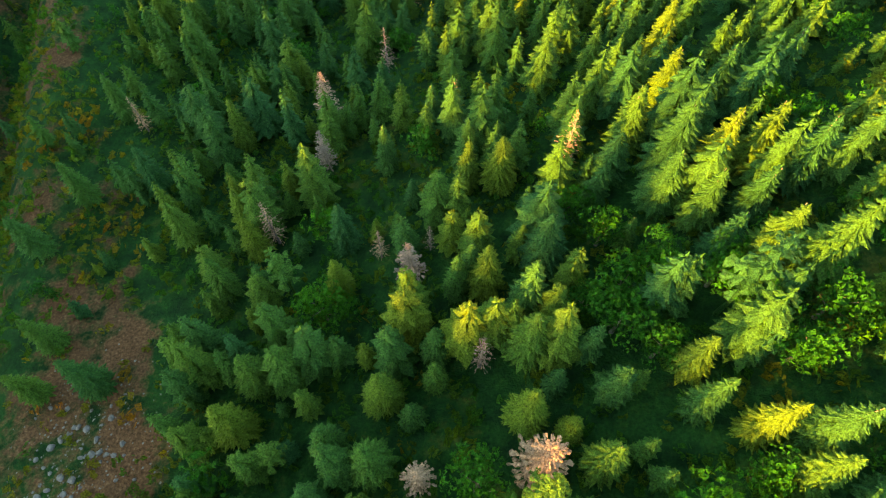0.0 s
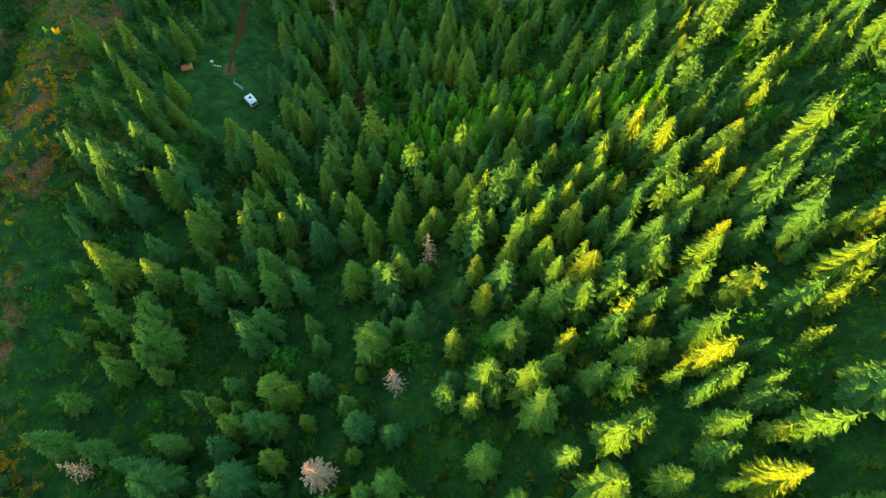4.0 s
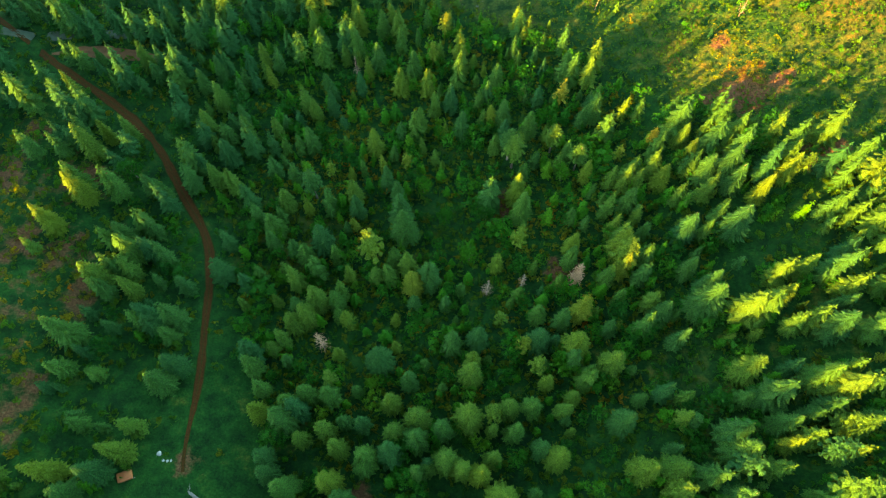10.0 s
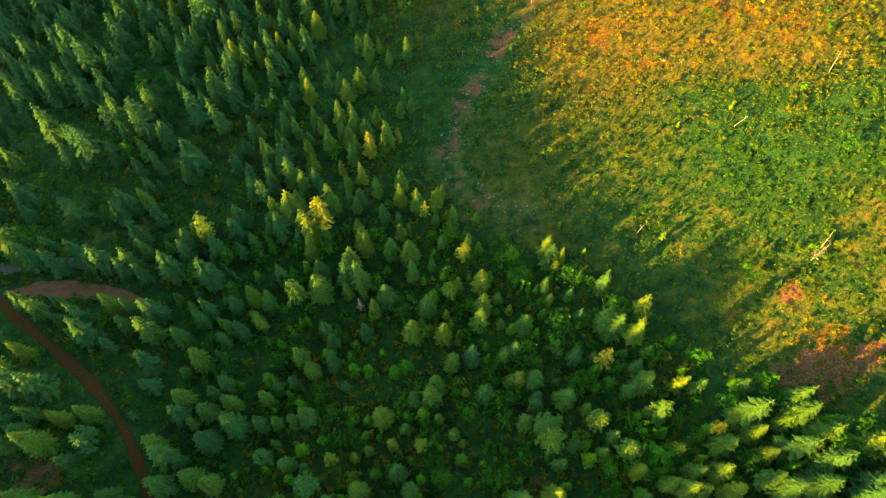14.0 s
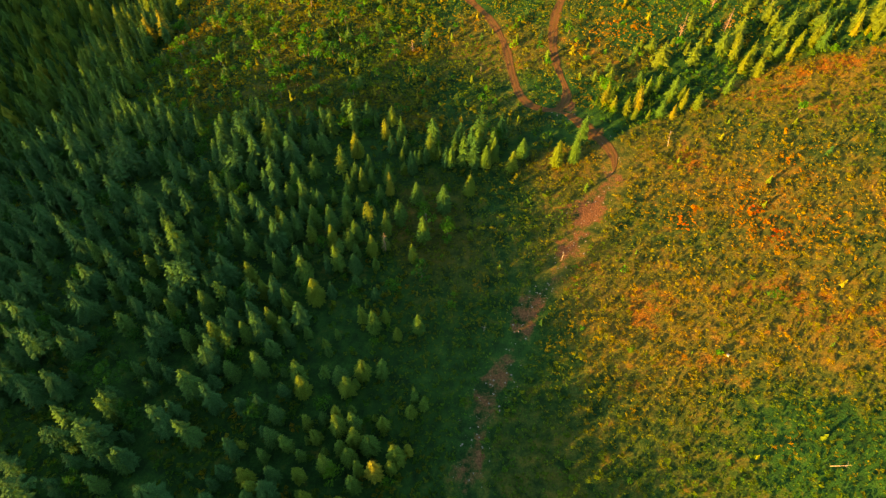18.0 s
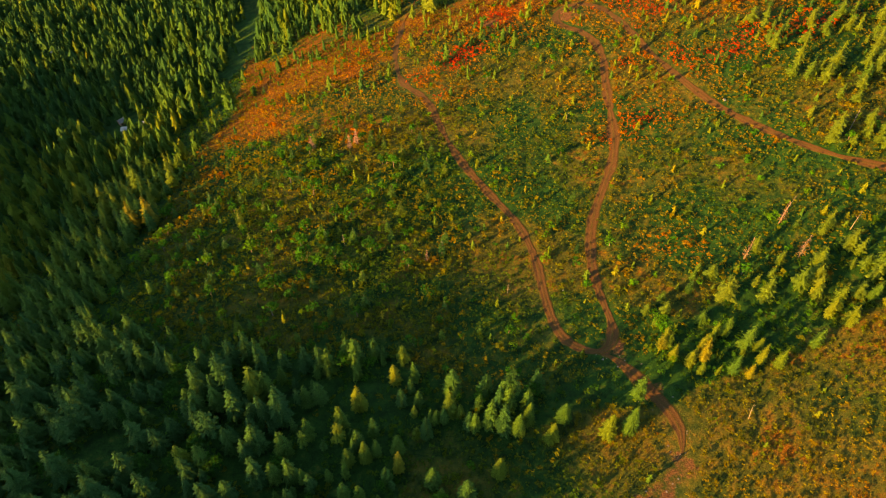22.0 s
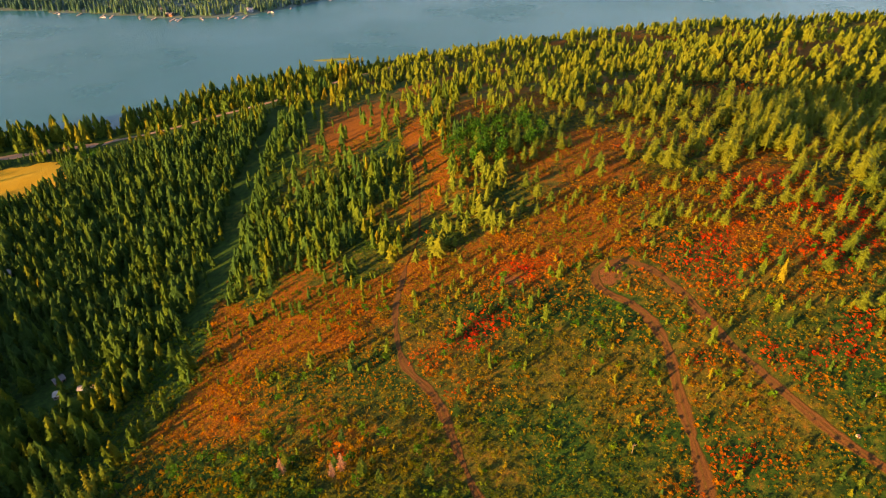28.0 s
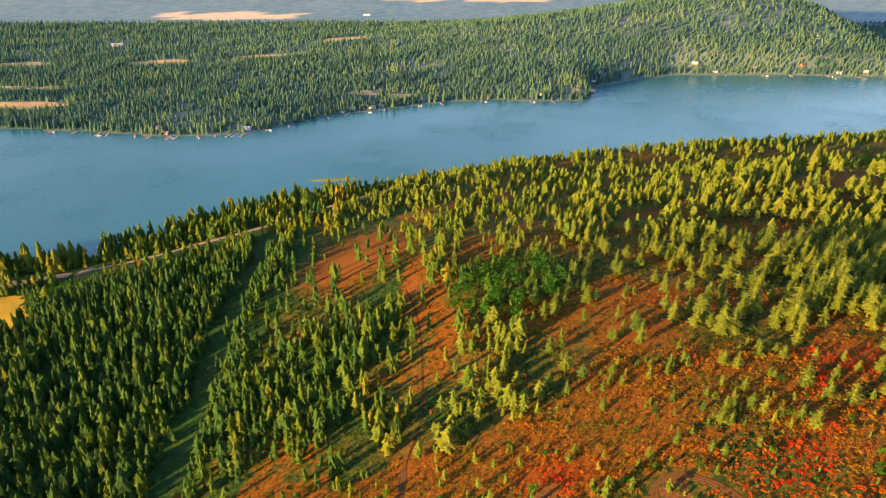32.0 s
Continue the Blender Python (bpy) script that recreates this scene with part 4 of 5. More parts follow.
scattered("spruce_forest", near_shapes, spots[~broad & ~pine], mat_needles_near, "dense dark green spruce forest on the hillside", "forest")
scattered("pine_stand", tall_shapes, spots[pine] * (1, 1, 1.2, 1.1, 1.3), mat_needles_near, "tall pines with bare lower trunks among the spruces", "forest")
b = spots[broad].copy()
b[:, 2] *= 0.56
b[:, 3] = b[:, 2]
scattered("broadleaf_wood", broad_shapes, b, mat_leaves_wood, "bright green young broadleaf trees between the spruces", "forest")

# slender young trees in the glades
x, y, r = spots_in((-78, 78, 175, 335), 3.3, 19, lambda x, y: np.where(inside(GLADE, x, y) | inside(FIELD, x, y), 0, 0.34 + 0.25 * wave(x, y, 30, 20) + 0.16 * inside(YOUNG, x, y)) * clear_of_tracks(x, y, 3.0))
keep = free(x, y, 2.0)
x, y = x[keep], y[keep]
tall = np.clip(5.4 * (1 + 0.35 * r.randn(len(x))), 2.5, 10)
spots = np.stack([x, y, tall, tall * r.uniform(1.0, 1.5, len(x)), np.clip(0.35 + 0.25 * r.randn(len(x)), 0, 1)], 1)
leafy_one = r.uniform(0, 1, len(x)) < 0.45
scattered("young_conifers", [joined(spruce_crown(50 + k, 0.08, 9, 8, 0.17, 0.32, 0.7, 0.5, 0.34), pole(3, 0.012, 0.5, 0, 2)) for k in range(5)], spots[~leafy_one], mat_larch, "slender young conifers growing in the forest glades", "saplings")
scattered("young_broadleaf_trees", [leaf_crown(350 + k, 60, 0.085, 0.34, 0.05, 7) for k in range(4)], spots[leafy_one], mat_leaves_wood, "slender young broadleaf trees growing in the forest glades", "saplings")

x, y, r = spots_in((-25, 55, 145, 190), 3.1, 17, lambda x, y: 0.85 * (sum(((x - cx) / ca) ** 2 + ((y - cy) / cb) ** 2 < 1 for cx, cy, ca, cb in LARCHES) > 0))
tall = np.clip(11.5 * (1 + 0.15 * r.randn(len(x))), 7, 15)
scattered("larch_stand", [joined(spruce_crown(30 + k, 0.25, 14, 9, 0.15, 0.28, 0.6, 0.5, 0.34), pole(3, 0.010, 0.5, 0, 2)) for k in range(5)], np.stack([x, y, tall, tall * r.uniform(0.8, 1.1, len(x)), np.clip(0.6 + 0.2 * r.randn(len(x)), 0, 1)], 1), mat_larch, "dense bright green young larches in the forest", "forest")

x, y, r = spots_in((-520, 420, 505, 1040), 4.7, 2, lambda x, y: wood_density(x, y) * inside(VIEW, x, y))
keep = free(x, y, 3.0)
x, y = x[keep], y[keep]
up = (x > -135) & (y > 700)
tall = np.clip(11.8 * (1 + 0.30 * r.randn(len(x))) * np.where(up, 0.86, 1.0), 3.5, 18) * np.where(inside(MEADOW, x, y), 0.6, 1)
verge = np.interp(x, *np.array(LAKE_ROAD, float).T) - y
tall *= np.where((verge < 75) & (x < -170), 0.62, np.where(inside(BAND, x, y), 0.75, 1))
# shade of the northwestern woods is put into the tint
tint = np.clip(0.42 + 0.2 * r.randn(len(x)) + np.where(up, 0.14, 0) + np.where(x > 70, 0.2, 0) - 0.35 * (np.hypot(x - 6, y - 848) < 36) - 0.30 * step(-50, -80, x) * step(680, 740, y), 0, 1)
spots = np.stack([x, y, tall, tall * r.uniform(0.85, 1.5, len(x)), tint], 1)
broad = (np.hypot(spots[:, 0] - 6, spots[:, 1] - 848) < 30) & (r.uniform(0, 1, len(spots)) < 0.45) | (np.hypot(spots[:, 0] + 352, spots[:, 1] - 1020) < 15)
high = up & (spots[:, 0] > -40 + 0.25 * (spots[:, 1] - 740)) | (spots[:, 0] > 110) | ((spots[:, 0] > 32) & (spots[:, 1] < 540))
feathered = (spots[:, 1] < 640) & (spots[:, 0] > -200)
feathery = spots[~broad & ~high & feathered]
# tint raised northwards, painting in the sunlit tips there
feathery[:, 4] *= np.interp(feathery[:, 1], (520, 590), (0.45, 1.1))
scattered("hillside_forest", [joined(spruce_crown(180 + k, 0.08, 13, 9, 0.150 + 0.014 * (k % 3), 0.30, 0.72, 0.5, 0.34), pole(3, 0.012, 0.5, 0, 2)) for k in range(5)], feathery, mat_needles_near, "dark green conifer forest beside the cleared slope", "forest")
scattered("hillside_forest", mid_shapes, spots[~broad & ~high & ~feathered], mat_needles_wood, "dark green conifer forest with openings on the lower slope", "forest")
openly = spots[~broad & high] * (1, 1, 1, 1, 0.52)
openly[:, 2:4] *= (np.interp(openly[:, 0], (20, 130), (0.78, 1.22)) * np.interp(openly[:, 1], (800, 900), (1, 0.80)))[:, None]
close = (openly[:, 0] > 10) & (openly[:, 1] < 890)
scattered("open_pines", [joined(spruce_crown(170 + k, 0.16 + 0.05 * (k % 3), 10, 8, 0.19 + 0.02 * (k % 3), 0.30, 0.55, 0.4, 0.38), pole(4, 0.014, 0.9, 0, 2)) for k in range(6)], openly[close], mat_pines, "open stand of olive-green pines on orange dry ground", "forest")
scattered("open_pines", open_shapes, openly[~close], mat_pines, "open stand of olive-green pines on orange dry ground", "forest")
scattered("broadleaf_wood", [leaf_crown(95 + k, 110, 0.06, 0.42, 0.05, 9) for k in range(3)], spots[broad] * (1, 1, 0.85, 0.8, 0.55), mat_leaves_wood, "clump of dark green broadleaf trees on the hill", "forest")
x, y, r = spots_in((-760, 760, 700, 1520), 6.2, 3, lambda x, y: np.where(((y < 1040) & inside(VIEW, x, y)) | (np.abs(x + 40) > 0.8 * (y - 480)), 0, wood_density(x, y)))
tall = np.clip(np.where(x > -120, 7.4, 11.0) * (1 + 0.36 * r.randn(len(x))), 4, 18) * np.where((x < -120) & (y > np.interp(x, *np.array(LAKE_ROAD, float).T)), 1.35, 1.05)
spots = np.stack([x, y, tall, tall * r.uniform(1.1, 1.9, len(x)), np.clip(np.where(x > -140, 0.8, 0.5) + 0.2 * r.randn(len(x)), 0, 1)], 1)
east = spots[:, 0] > -120
scattered("shore_forest", [skirt_crown(320 + k, 5, 4, 0.17, 0.05) for k in range(6)], spots[~east], mat_needles_wood, "dark conifer woods along the lake shore", "forest")
scattered("shore_pines", [skirt_crown(310 + k, 4, 4, 0.185, 0.08, 0.3) for k in range(6)], spots[east] * (1, 1, 1.1, 1.25, 0.36), mat_pines, "olive-green pine woods on the ridge above the lake", "forest")
# sparse trees out of view, added only for the shadows they cast
x, y, r = spots_in((-520, 480, -620, 760), 13.0, 4, lambda x, y: np.where(inside(VIEW, x, y), 0, 0.7))
tall = np.clip(15 * (1 + 0.2 * r.randn(len(x))), 8, 22)
spots = np.stack([x, y, tall, tall * r.uniform(1.0, 1.5, len(x)), np.clip(0.4 + 0.2 * r.randn(len(x)), 0, 1)], 1)
scattered("unseen_ridge_forest", [spire(300 + k, 2, 5, 0.2) for k in range(3)], spots, mat_needles_wood, "unseen conifer woods on the ridges, added to cast shade", "forest")

def far_density(x, y):
    d = y - np.interp(x, *FAR_SHORE.T)
    v = np.where(d > 4, 0.92 + 0.30 * wave(x, y, 300, 21) + 0.30 * wave(x, y, 90, 23), 0)
    v = np.where((y > 2560) & (x > 500), 0.35, np.where(y > 2800, 0.45, 1.0)) * v
    for hx, hy, ha, hb in FAR_FIELDS:
        v = np.where(((x - hx) / ha) ** 2 + ((y - hy) / hb) ** 2 < 0.95 + 0.45 * wave(x, y, 130, 61), 0.01, v)
    return np.where(np.abs(x + 40) < 0.80 * (y - 500), v, 0)
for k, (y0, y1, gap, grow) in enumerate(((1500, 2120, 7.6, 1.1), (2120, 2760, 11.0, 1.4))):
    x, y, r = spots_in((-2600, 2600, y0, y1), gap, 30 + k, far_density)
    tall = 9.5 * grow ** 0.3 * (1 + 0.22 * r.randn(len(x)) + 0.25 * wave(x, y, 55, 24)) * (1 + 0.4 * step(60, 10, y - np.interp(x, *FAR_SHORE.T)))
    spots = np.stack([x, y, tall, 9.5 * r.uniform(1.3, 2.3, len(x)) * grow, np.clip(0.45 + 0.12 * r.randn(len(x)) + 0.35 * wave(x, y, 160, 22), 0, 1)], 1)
    scattered("far_woods", [spire(85 + j, 2, 5) for j in range(5)], spots, mat_far_woods, "distant conifer woods across the lake, coloured bluish for haze", "forest")

# ---- scrub ----
bush_shapes = [leaf_crown(120 + k, 6, 0.20, 0.42, 0.0, 5) for k in range(14)]
low_shapes = [leaf_crown(140 + k, 5, 0.225, 0.42, 0.0, 4) for k in range(24)]
def scrub_tint(x, y, r):
    n = wave(x, y, 45, 31) + 0.5 * wave(x, y, 18, 32)
    t = 0.12 + 0.10 * n + 0.12 * r.randn(len(x))
    f = inside(FIELD, x, y)
    t = np.where(f, 0.20 + 0.20 * np.exp(-((x - 85) / 60) ** 2 - ((y - 425) / 56) ** 2) + 0.07 * step(350, 405, y) + 0.10 * n + 0.06 * wave(x, y, 8, 36) + 0.05 * r.randn(len(x)), t)
    t = np.where(inside(MEADOW, x, y), 0.29 + 0.13 * n + 0.07 * wave(x, y, 8, 36) + 0.04 * r.randn(len(x)) + 0.10 * step(-10, 40, x) + 0.24 * step(590, 700, y - 0.2 * x), t)
    # the sunlight round (-30, 362) is put into the undergrowth tint too
    t = np.where(inside(YOUNG, x, y), t + 0.14, t + 0.10 * np.exp(-((x + 30) / 34) ** 2 - ((y - 362) / 52) ** 2) * ~f)
    t = np.where(inside(OPEN_WEST, x, y), t + 0.14 + 0.12 * n, t)
    t = np.where((y > 715) & (x > -140), np.where(x < -50, 0.24, 0.44) + 0.22 * n + 0.04 * r.randn(len(x)), t)
    t = np.where(f, t - 0.04 * step(22, 0, x) - 0.10 * step(375, 335, y) * step(30, 50, x), t)
    t = t + np.where(inside(MEADOW, x, y), 0.30 * step(40, 90, x) * step(600, 650, y) * step(0.15, 0.6, wave(x, y, 32, 34) + 0.4 * wave(x, y, 9, 35)), 0)
    for bx, by, br in ((-8, 680, 9), (-17, 673, 8), (-36, 663, 8), (-27, 646, 6), (79, 690, 9), (107, 630, 10), (86, 628, 9), (60, 604, 12), (77, 638, 8), (133, 637, 9), (112, 682, 9), (137, 705, 14), (120, 741, 12), (176, 924, 26), (106, 803, 14), (-84, 631, 4), (-63, 623, 5),
                       (42, 594, 7), (4, 708, 9), (-26, 543, 3), (93, 527, 3), (78, 425, 8), (57, 436, 5), (-6, 421, 2.5), (83, 407, 5), (74, 436, 6), (74, 296, 9), (72, 311, 5), (62, 366, 4), (50, 323, 4), (60, 640, 7)):
        br = br if by < 600 else 1.15 * br
        t = t + (0.30 if by < 600 else 0.41) * np.exp(-((x - bx) ** 2 + (y - by) ** 2) / br ** 2)
    return np.clip(t, 0, 1)
def scrub_density(x, y):
    n = wave(x, y, 22, 33)
    d = 0.62 + 0.25 * n
    d = np.where((y < 180) & (x > -40), 0.50 + 0.2 * n, d)
    d = np.where((y > 335) & (y < 500) & (x < -38), 0.34 + 0.25 * n, d)
    d = np.where(inside(FIELD, x, y), 0.95 + 0.2 * n, d)
    d = np.where(inside(MEADOW, x, y), 0.85 + 0.25 * n, d)
    d = np.where(inside(OPEN_WEST, x, y), 0.75 + 0.35 * n, d)
    for cx, cy, ca, cb in GLADES_SOUTH + GLADES_NORTH:
        d = np.where(((x - cx) / ca) ** 2 + ((y - cy) / cb) ** 2 < 1.2, 0.95, d)
    d = np.where(inside(YOUNG, x, y), 1.0, d)
    d = np.where(np.hypot(x + 56, y - 23) < 16 + 5 * n, 0.22, d)
    d = np.where((np.hypot(x - 42, y - 691) < 7) | (np.hypot(x - 3, y - 703) < 5), 0.08, d)
    d = np.where(inside(GLADE, x, y), 0.08, d)
    d = np.where(away(PATH_DOWN, x, y) < 4.5, 0.15, d)
    return d * clear_of_tracks(x, y, 2.0) * inside(VIEW, x, y)
open_slope = lambda x, y: inside(FIELD, x, y) | inside(MEADOW, x, y)
x, y, r = spots_in((-210, 200, 240, 775), 1.42, 40, lambda x, y: scrub_density(x, y) * open_slope(x, y))
size = np.where(inside(MEADOW, x, y) & (x < -15) & (y < 630), 1.15, 0.85) * np.exp(0.36 * r.randn(len(x)))
tint = scrub_tint(x, y, r)
size *= np.where(tint > 0.58, 1.15, 1.0)
spots = np.stack([x, y, np.clip(1.25 * size, 0.4, 3.6), np.clip(1.8 * size, 0.8, 4.6), tint], 1)
scattered("scrub", low_shapes, spots, mat_shrubs, "low green, yellow and orange shrubs on the cleared slope", "shrubs")
x, y, r = spots_in((-210, 200, -40, 735), 2.15, 44, lambda x, y: scrub_density(x, y) * ~open_slope(x, y))
tall = np.clip(2.2 * (1 + 0.45 * r.randn(len(x))), 0.6, 5.5)
spots = np.stack([x, y, tall, 3.0 * r.uniform(0.6, 1.5, len(x)), scrub_tint(x, y, r)], 1)
scattered("undergrowth", bush_shapes, spots, mat_shrubs, "dense green undergrowth between the forest trees", "shrubs")
x, y, r = spots_in((-150, 260, 735, 930), 2.7, 41, lambda x, y: (0.80 + 0.3 * wave(x, y, 25, 45)) * inside(VIEW, x, y) * ~inside(MEADOW, x, y) * np.where(away(HAIRPIN, x, y) < 2, 0, 1))
spots = np.stack([x, y, np.clip(1.2 * (1 + 0.4 * r.randn(len(x))), 0.5, 3), 2.8 * r.uniform(0.5, 1.5, len(x)), scrub_tint(x, y, r)], 1)
scattered("scrub", low_shapes, spots, mat_shrubs, "low orange and red shrubs under open pines", "shrubs")
# saplings on the cleared slopes
x, y, r = spots_in((-150, 190, 300, 735), 5.6, 42, lambda x, y: np.where(inside(MEADOW, x, y), 0.42 + 0.3 * wave(x, y, 60, 43) + 0.35 * step(0, -60, x + 0.3 * (y - 560)) * step(640, 590, y), np.where(inside(FIELD, x, y), 0.10, 0)) * clear_of_tracks(x, y, 2.5))
tall = np.clip(3.4 * (1 + 0.4 * r.randn(len(x))) * np.where((x < -20) & (y < 640), 1.55, 1), 1.5, 9)
spots = np.stack([x, y, tall, tall * r.uniform(1.1, 1.6, len(x)), np.clip(0.5 + 0.25 * r.randn(len(x)), 0, 1)], 1)
half = r.uniform(0, 1, len(x)) < 0.55
order = np.argsort(-spots[:, 2])
singly = np.zeros(len(x), bool)
young_crowns = [shared("crown", frond_crown(400 + k, 0.06, 13, 9, 1, 0.17 + 0.015 * k, 0.40, 0.3, 0.70, 0.24), mat_needles) for k in range(3)]
bushy_crowns = [shared("crown", leaf_crown(410 + k, 90, 0.085, 0.40, 0.04, 6), mat_leaves) for k in range(3)]
rr = random.Random(9)
for k in order[half[order]][:130]:
    singly[k] = True
    tree("young_spruce", spots[k, 0], spots[k, 1], spots[k, 2], spots[k, 3] * 0.9, rr.choice(trunks), rr.choice(young_crowns), "crown", "young green conifer standing alone in low scrub", "young conifer", "young conifers on the cleared slope", rr.uniform(0, 360))
for k in order[~half[order]][:110]:
    singly[k] = True
    tree("young_broadleaf_tree", spots[k, 0], spots[k, 1], spots[k, 2] * 0.85, spots[k, 3] * 0.7, rr.choice(bushy_trunks), rr.choice(bushy_crowns), "crown", "young leafy green tree standing in low scrub", "young tree", "young leafy trees on the cleared slope", rr.uniform(0, 360))
scattered("saplings", mid_shapes, spots[half & ~singly], mat_needles_wood, "young green conifers scattered over the cleared slope", "saplings")
scattered("saplings", [leaf_crown(97 + k, 22, 0.17, 0.42, 0.0, 4) for k in range(3)], spots[~half & ~singly] * (1, 1, 0.8, 0.7, 1), mat_leaves_wood, "young broadleaf bushes scattered over the cleared slope", "saplings")

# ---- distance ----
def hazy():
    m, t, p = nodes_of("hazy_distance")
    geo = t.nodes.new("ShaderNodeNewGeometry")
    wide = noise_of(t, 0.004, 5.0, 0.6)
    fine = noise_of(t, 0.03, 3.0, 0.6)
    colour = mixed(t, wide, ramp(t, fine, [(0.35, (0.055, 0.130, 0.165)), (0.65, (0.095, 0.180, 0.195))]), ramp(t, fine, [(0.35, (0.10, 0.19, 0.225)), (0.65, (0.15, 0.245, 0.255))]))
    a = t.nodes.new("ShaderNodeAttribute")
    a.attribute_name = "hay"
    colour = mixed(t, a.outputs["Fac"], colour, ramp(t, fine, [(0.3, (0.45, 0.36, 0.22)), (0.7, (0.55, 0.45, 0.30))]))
    # haze is in these colours, and the slopes faintly glow to match it
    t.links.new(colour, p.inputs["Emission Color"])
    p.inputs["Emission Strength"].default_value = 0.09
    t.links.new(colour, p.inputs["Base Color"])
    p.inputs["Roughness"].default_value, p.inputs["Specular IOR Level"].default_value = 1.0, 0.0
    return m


bx, by = np.meshgrid(np.linspace(-4600, 4600, 231), np.r_[np.linspace(2745, 3380, 26), np.linspace(3420, 4680, 20)])
bx, by = bx.ravel(), by.ravel()
rise = (330 + 130 * wave(bx, by, 2600, 51) + 40 * wave(bx, by, 500, 52)) * np.clip((by - 3380) / 1300, 0, 1) ** 1.2 + 200 * np.exp(-((bx + 1900) / 1100) ** 2) * step(3380, 4000, by)
bz = land(bx, by) + np.where(by < 2750, -8.0, 4.0) + rise
c = (np.arange(45)[:, None] * 231 + np.arange(230)[None]).ravel()
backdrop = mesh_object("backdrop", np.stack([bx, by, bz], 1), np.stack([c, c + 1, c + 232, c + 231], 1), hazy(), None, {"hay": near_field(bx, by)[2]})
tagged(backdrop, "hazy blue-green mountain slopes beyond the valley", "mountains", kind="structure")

# ---- small things ----
def part(name, bm, material, parent, label=""):
    me = bpy.data.meshes.new(name)
    bm.to_mesh(me)
    bm.free()
    me.materials.append(material)
    ob = new(name, me)
    ob.parent = parent
    return tagged(ob, label)


def block(size, at=(0, 0, 0), edge=0.0, turn=0.0, segments=2):
    bm = bmesh.new()
    bmesh.ops.create_cube(bm, size=1.0, matrix=pose(*at, 0, 0, turn) @ Matrix.Diagonal((*size, 1)))
    if edge:
        bmesh.ops.bevel(bm, geom=bm.edges[:], offset=edge, segments=segments, affect="EDGES", profile=0.6)
    return bm


def rod(radius, a, b, sides=8, taper=1.0):
    bm = bmesh.new()
    a, b = Vector(a), Vector(b)
    m = Matrix.Translation((a + b) / 2) @ (b - a).to_track_quat("Z", "Y").to_matrix().to_4x4()
    bmesh.ops.create_cone(bm, cap_ends=True, segments=sides, radius1=radius, radius2=radius * taper, depth=(b - a).length, matrix=m)
    return bm


def stone(seed, size, fine=2):
    bm = bmesh.new()
    bmesh.ops.create_icosphere(bm, subdivisions=fine, radius=size)
    for v in bm.verts:
        v.co *= 1 + 0.35 * noise.noise(v.co / size * 1.3 + Vector((seed * 7.1, 0, 0)))
        v.co.z *= 0.65
    return bm


def root(name, x, y, turn=0.0, lift=0.0):
    ob = new(name)
    ob.matrix_basis = pose(x, y, float(land(x, y)) + lift, 0, 0, turn)
    ob.empty_display_size = 0.3
    return ob


mat_pale_rock = plain("pale_rock", (0.36, 0.33, 0.28), (0.55, 0.51, 0.45), 3.0, 0.9, 0.03)
mat_white = plain("white_paint", (0.52, 0.53, 0.55), (0.64, 0.65, 0.66), 1.5, 0.35)
mat_glass = plain("dark_window", (0.015, 0.018, 0.022), (0.03, 0.035, 0.04), 0.5, 0.08)
mat_rubber = plain("rubber", (0.015, 0.015, 0.015), (0.03, 0.03, 0.03), 4.0, 0.8)
mat_steel = plain("grey_steel", (0.30, 0.31, 0.32), (0.42, 0.42, 0.43), 3.0, 0.4, 0.0, 0.8)
mat_pale_wood = plain("bleached_wood", (0.15, 0.13, 0.10), (0.26, 0.23, 0.18), 2.5, 0.9, 0.02)
mat_tarp = plain("orange_tarp", (0.34, 0.09, 0.025), (0.48, 0.15, 0.04), 1.2, 0.6, 0.05)
mat_stone = plain("grey_stone", (0.10, 0.085, 0.070), (0.22, 0.19, 0.155), 2.0, 0.9, 0.05)
mat_roof = plain("grey_roof", (0.20, 0.21, 0.23), (0.34, 0.35, 0.37), 0.8, 0.6)
mat_pale_roof = plain("pale_metal_roof", (0.55, 0.58, 0.60), (0.68, 0.70, 0.71), 0.6, 0.45)
mat_wall = plain("house_wall", (0.55, 0.50, 0.42), (0.72, 0.68, 0.60), 0.7, 0.8)
mat_red_wall = plain("brown_wall", (0.20, 0.10, 0.06), (0.28, 0.15, 0.09), 0.7, 0.8)
mat_deck = plain("dock_wood", (0.34, 0.30, 0.25), (0.48, 0.43, 0.36), 1.5, 0.9)
mat_grass = plain("spit_grass", (0.10, 0.17, 0.02), (0.20, 0.24, 0.03), 0.12, 0.95, 0.1)


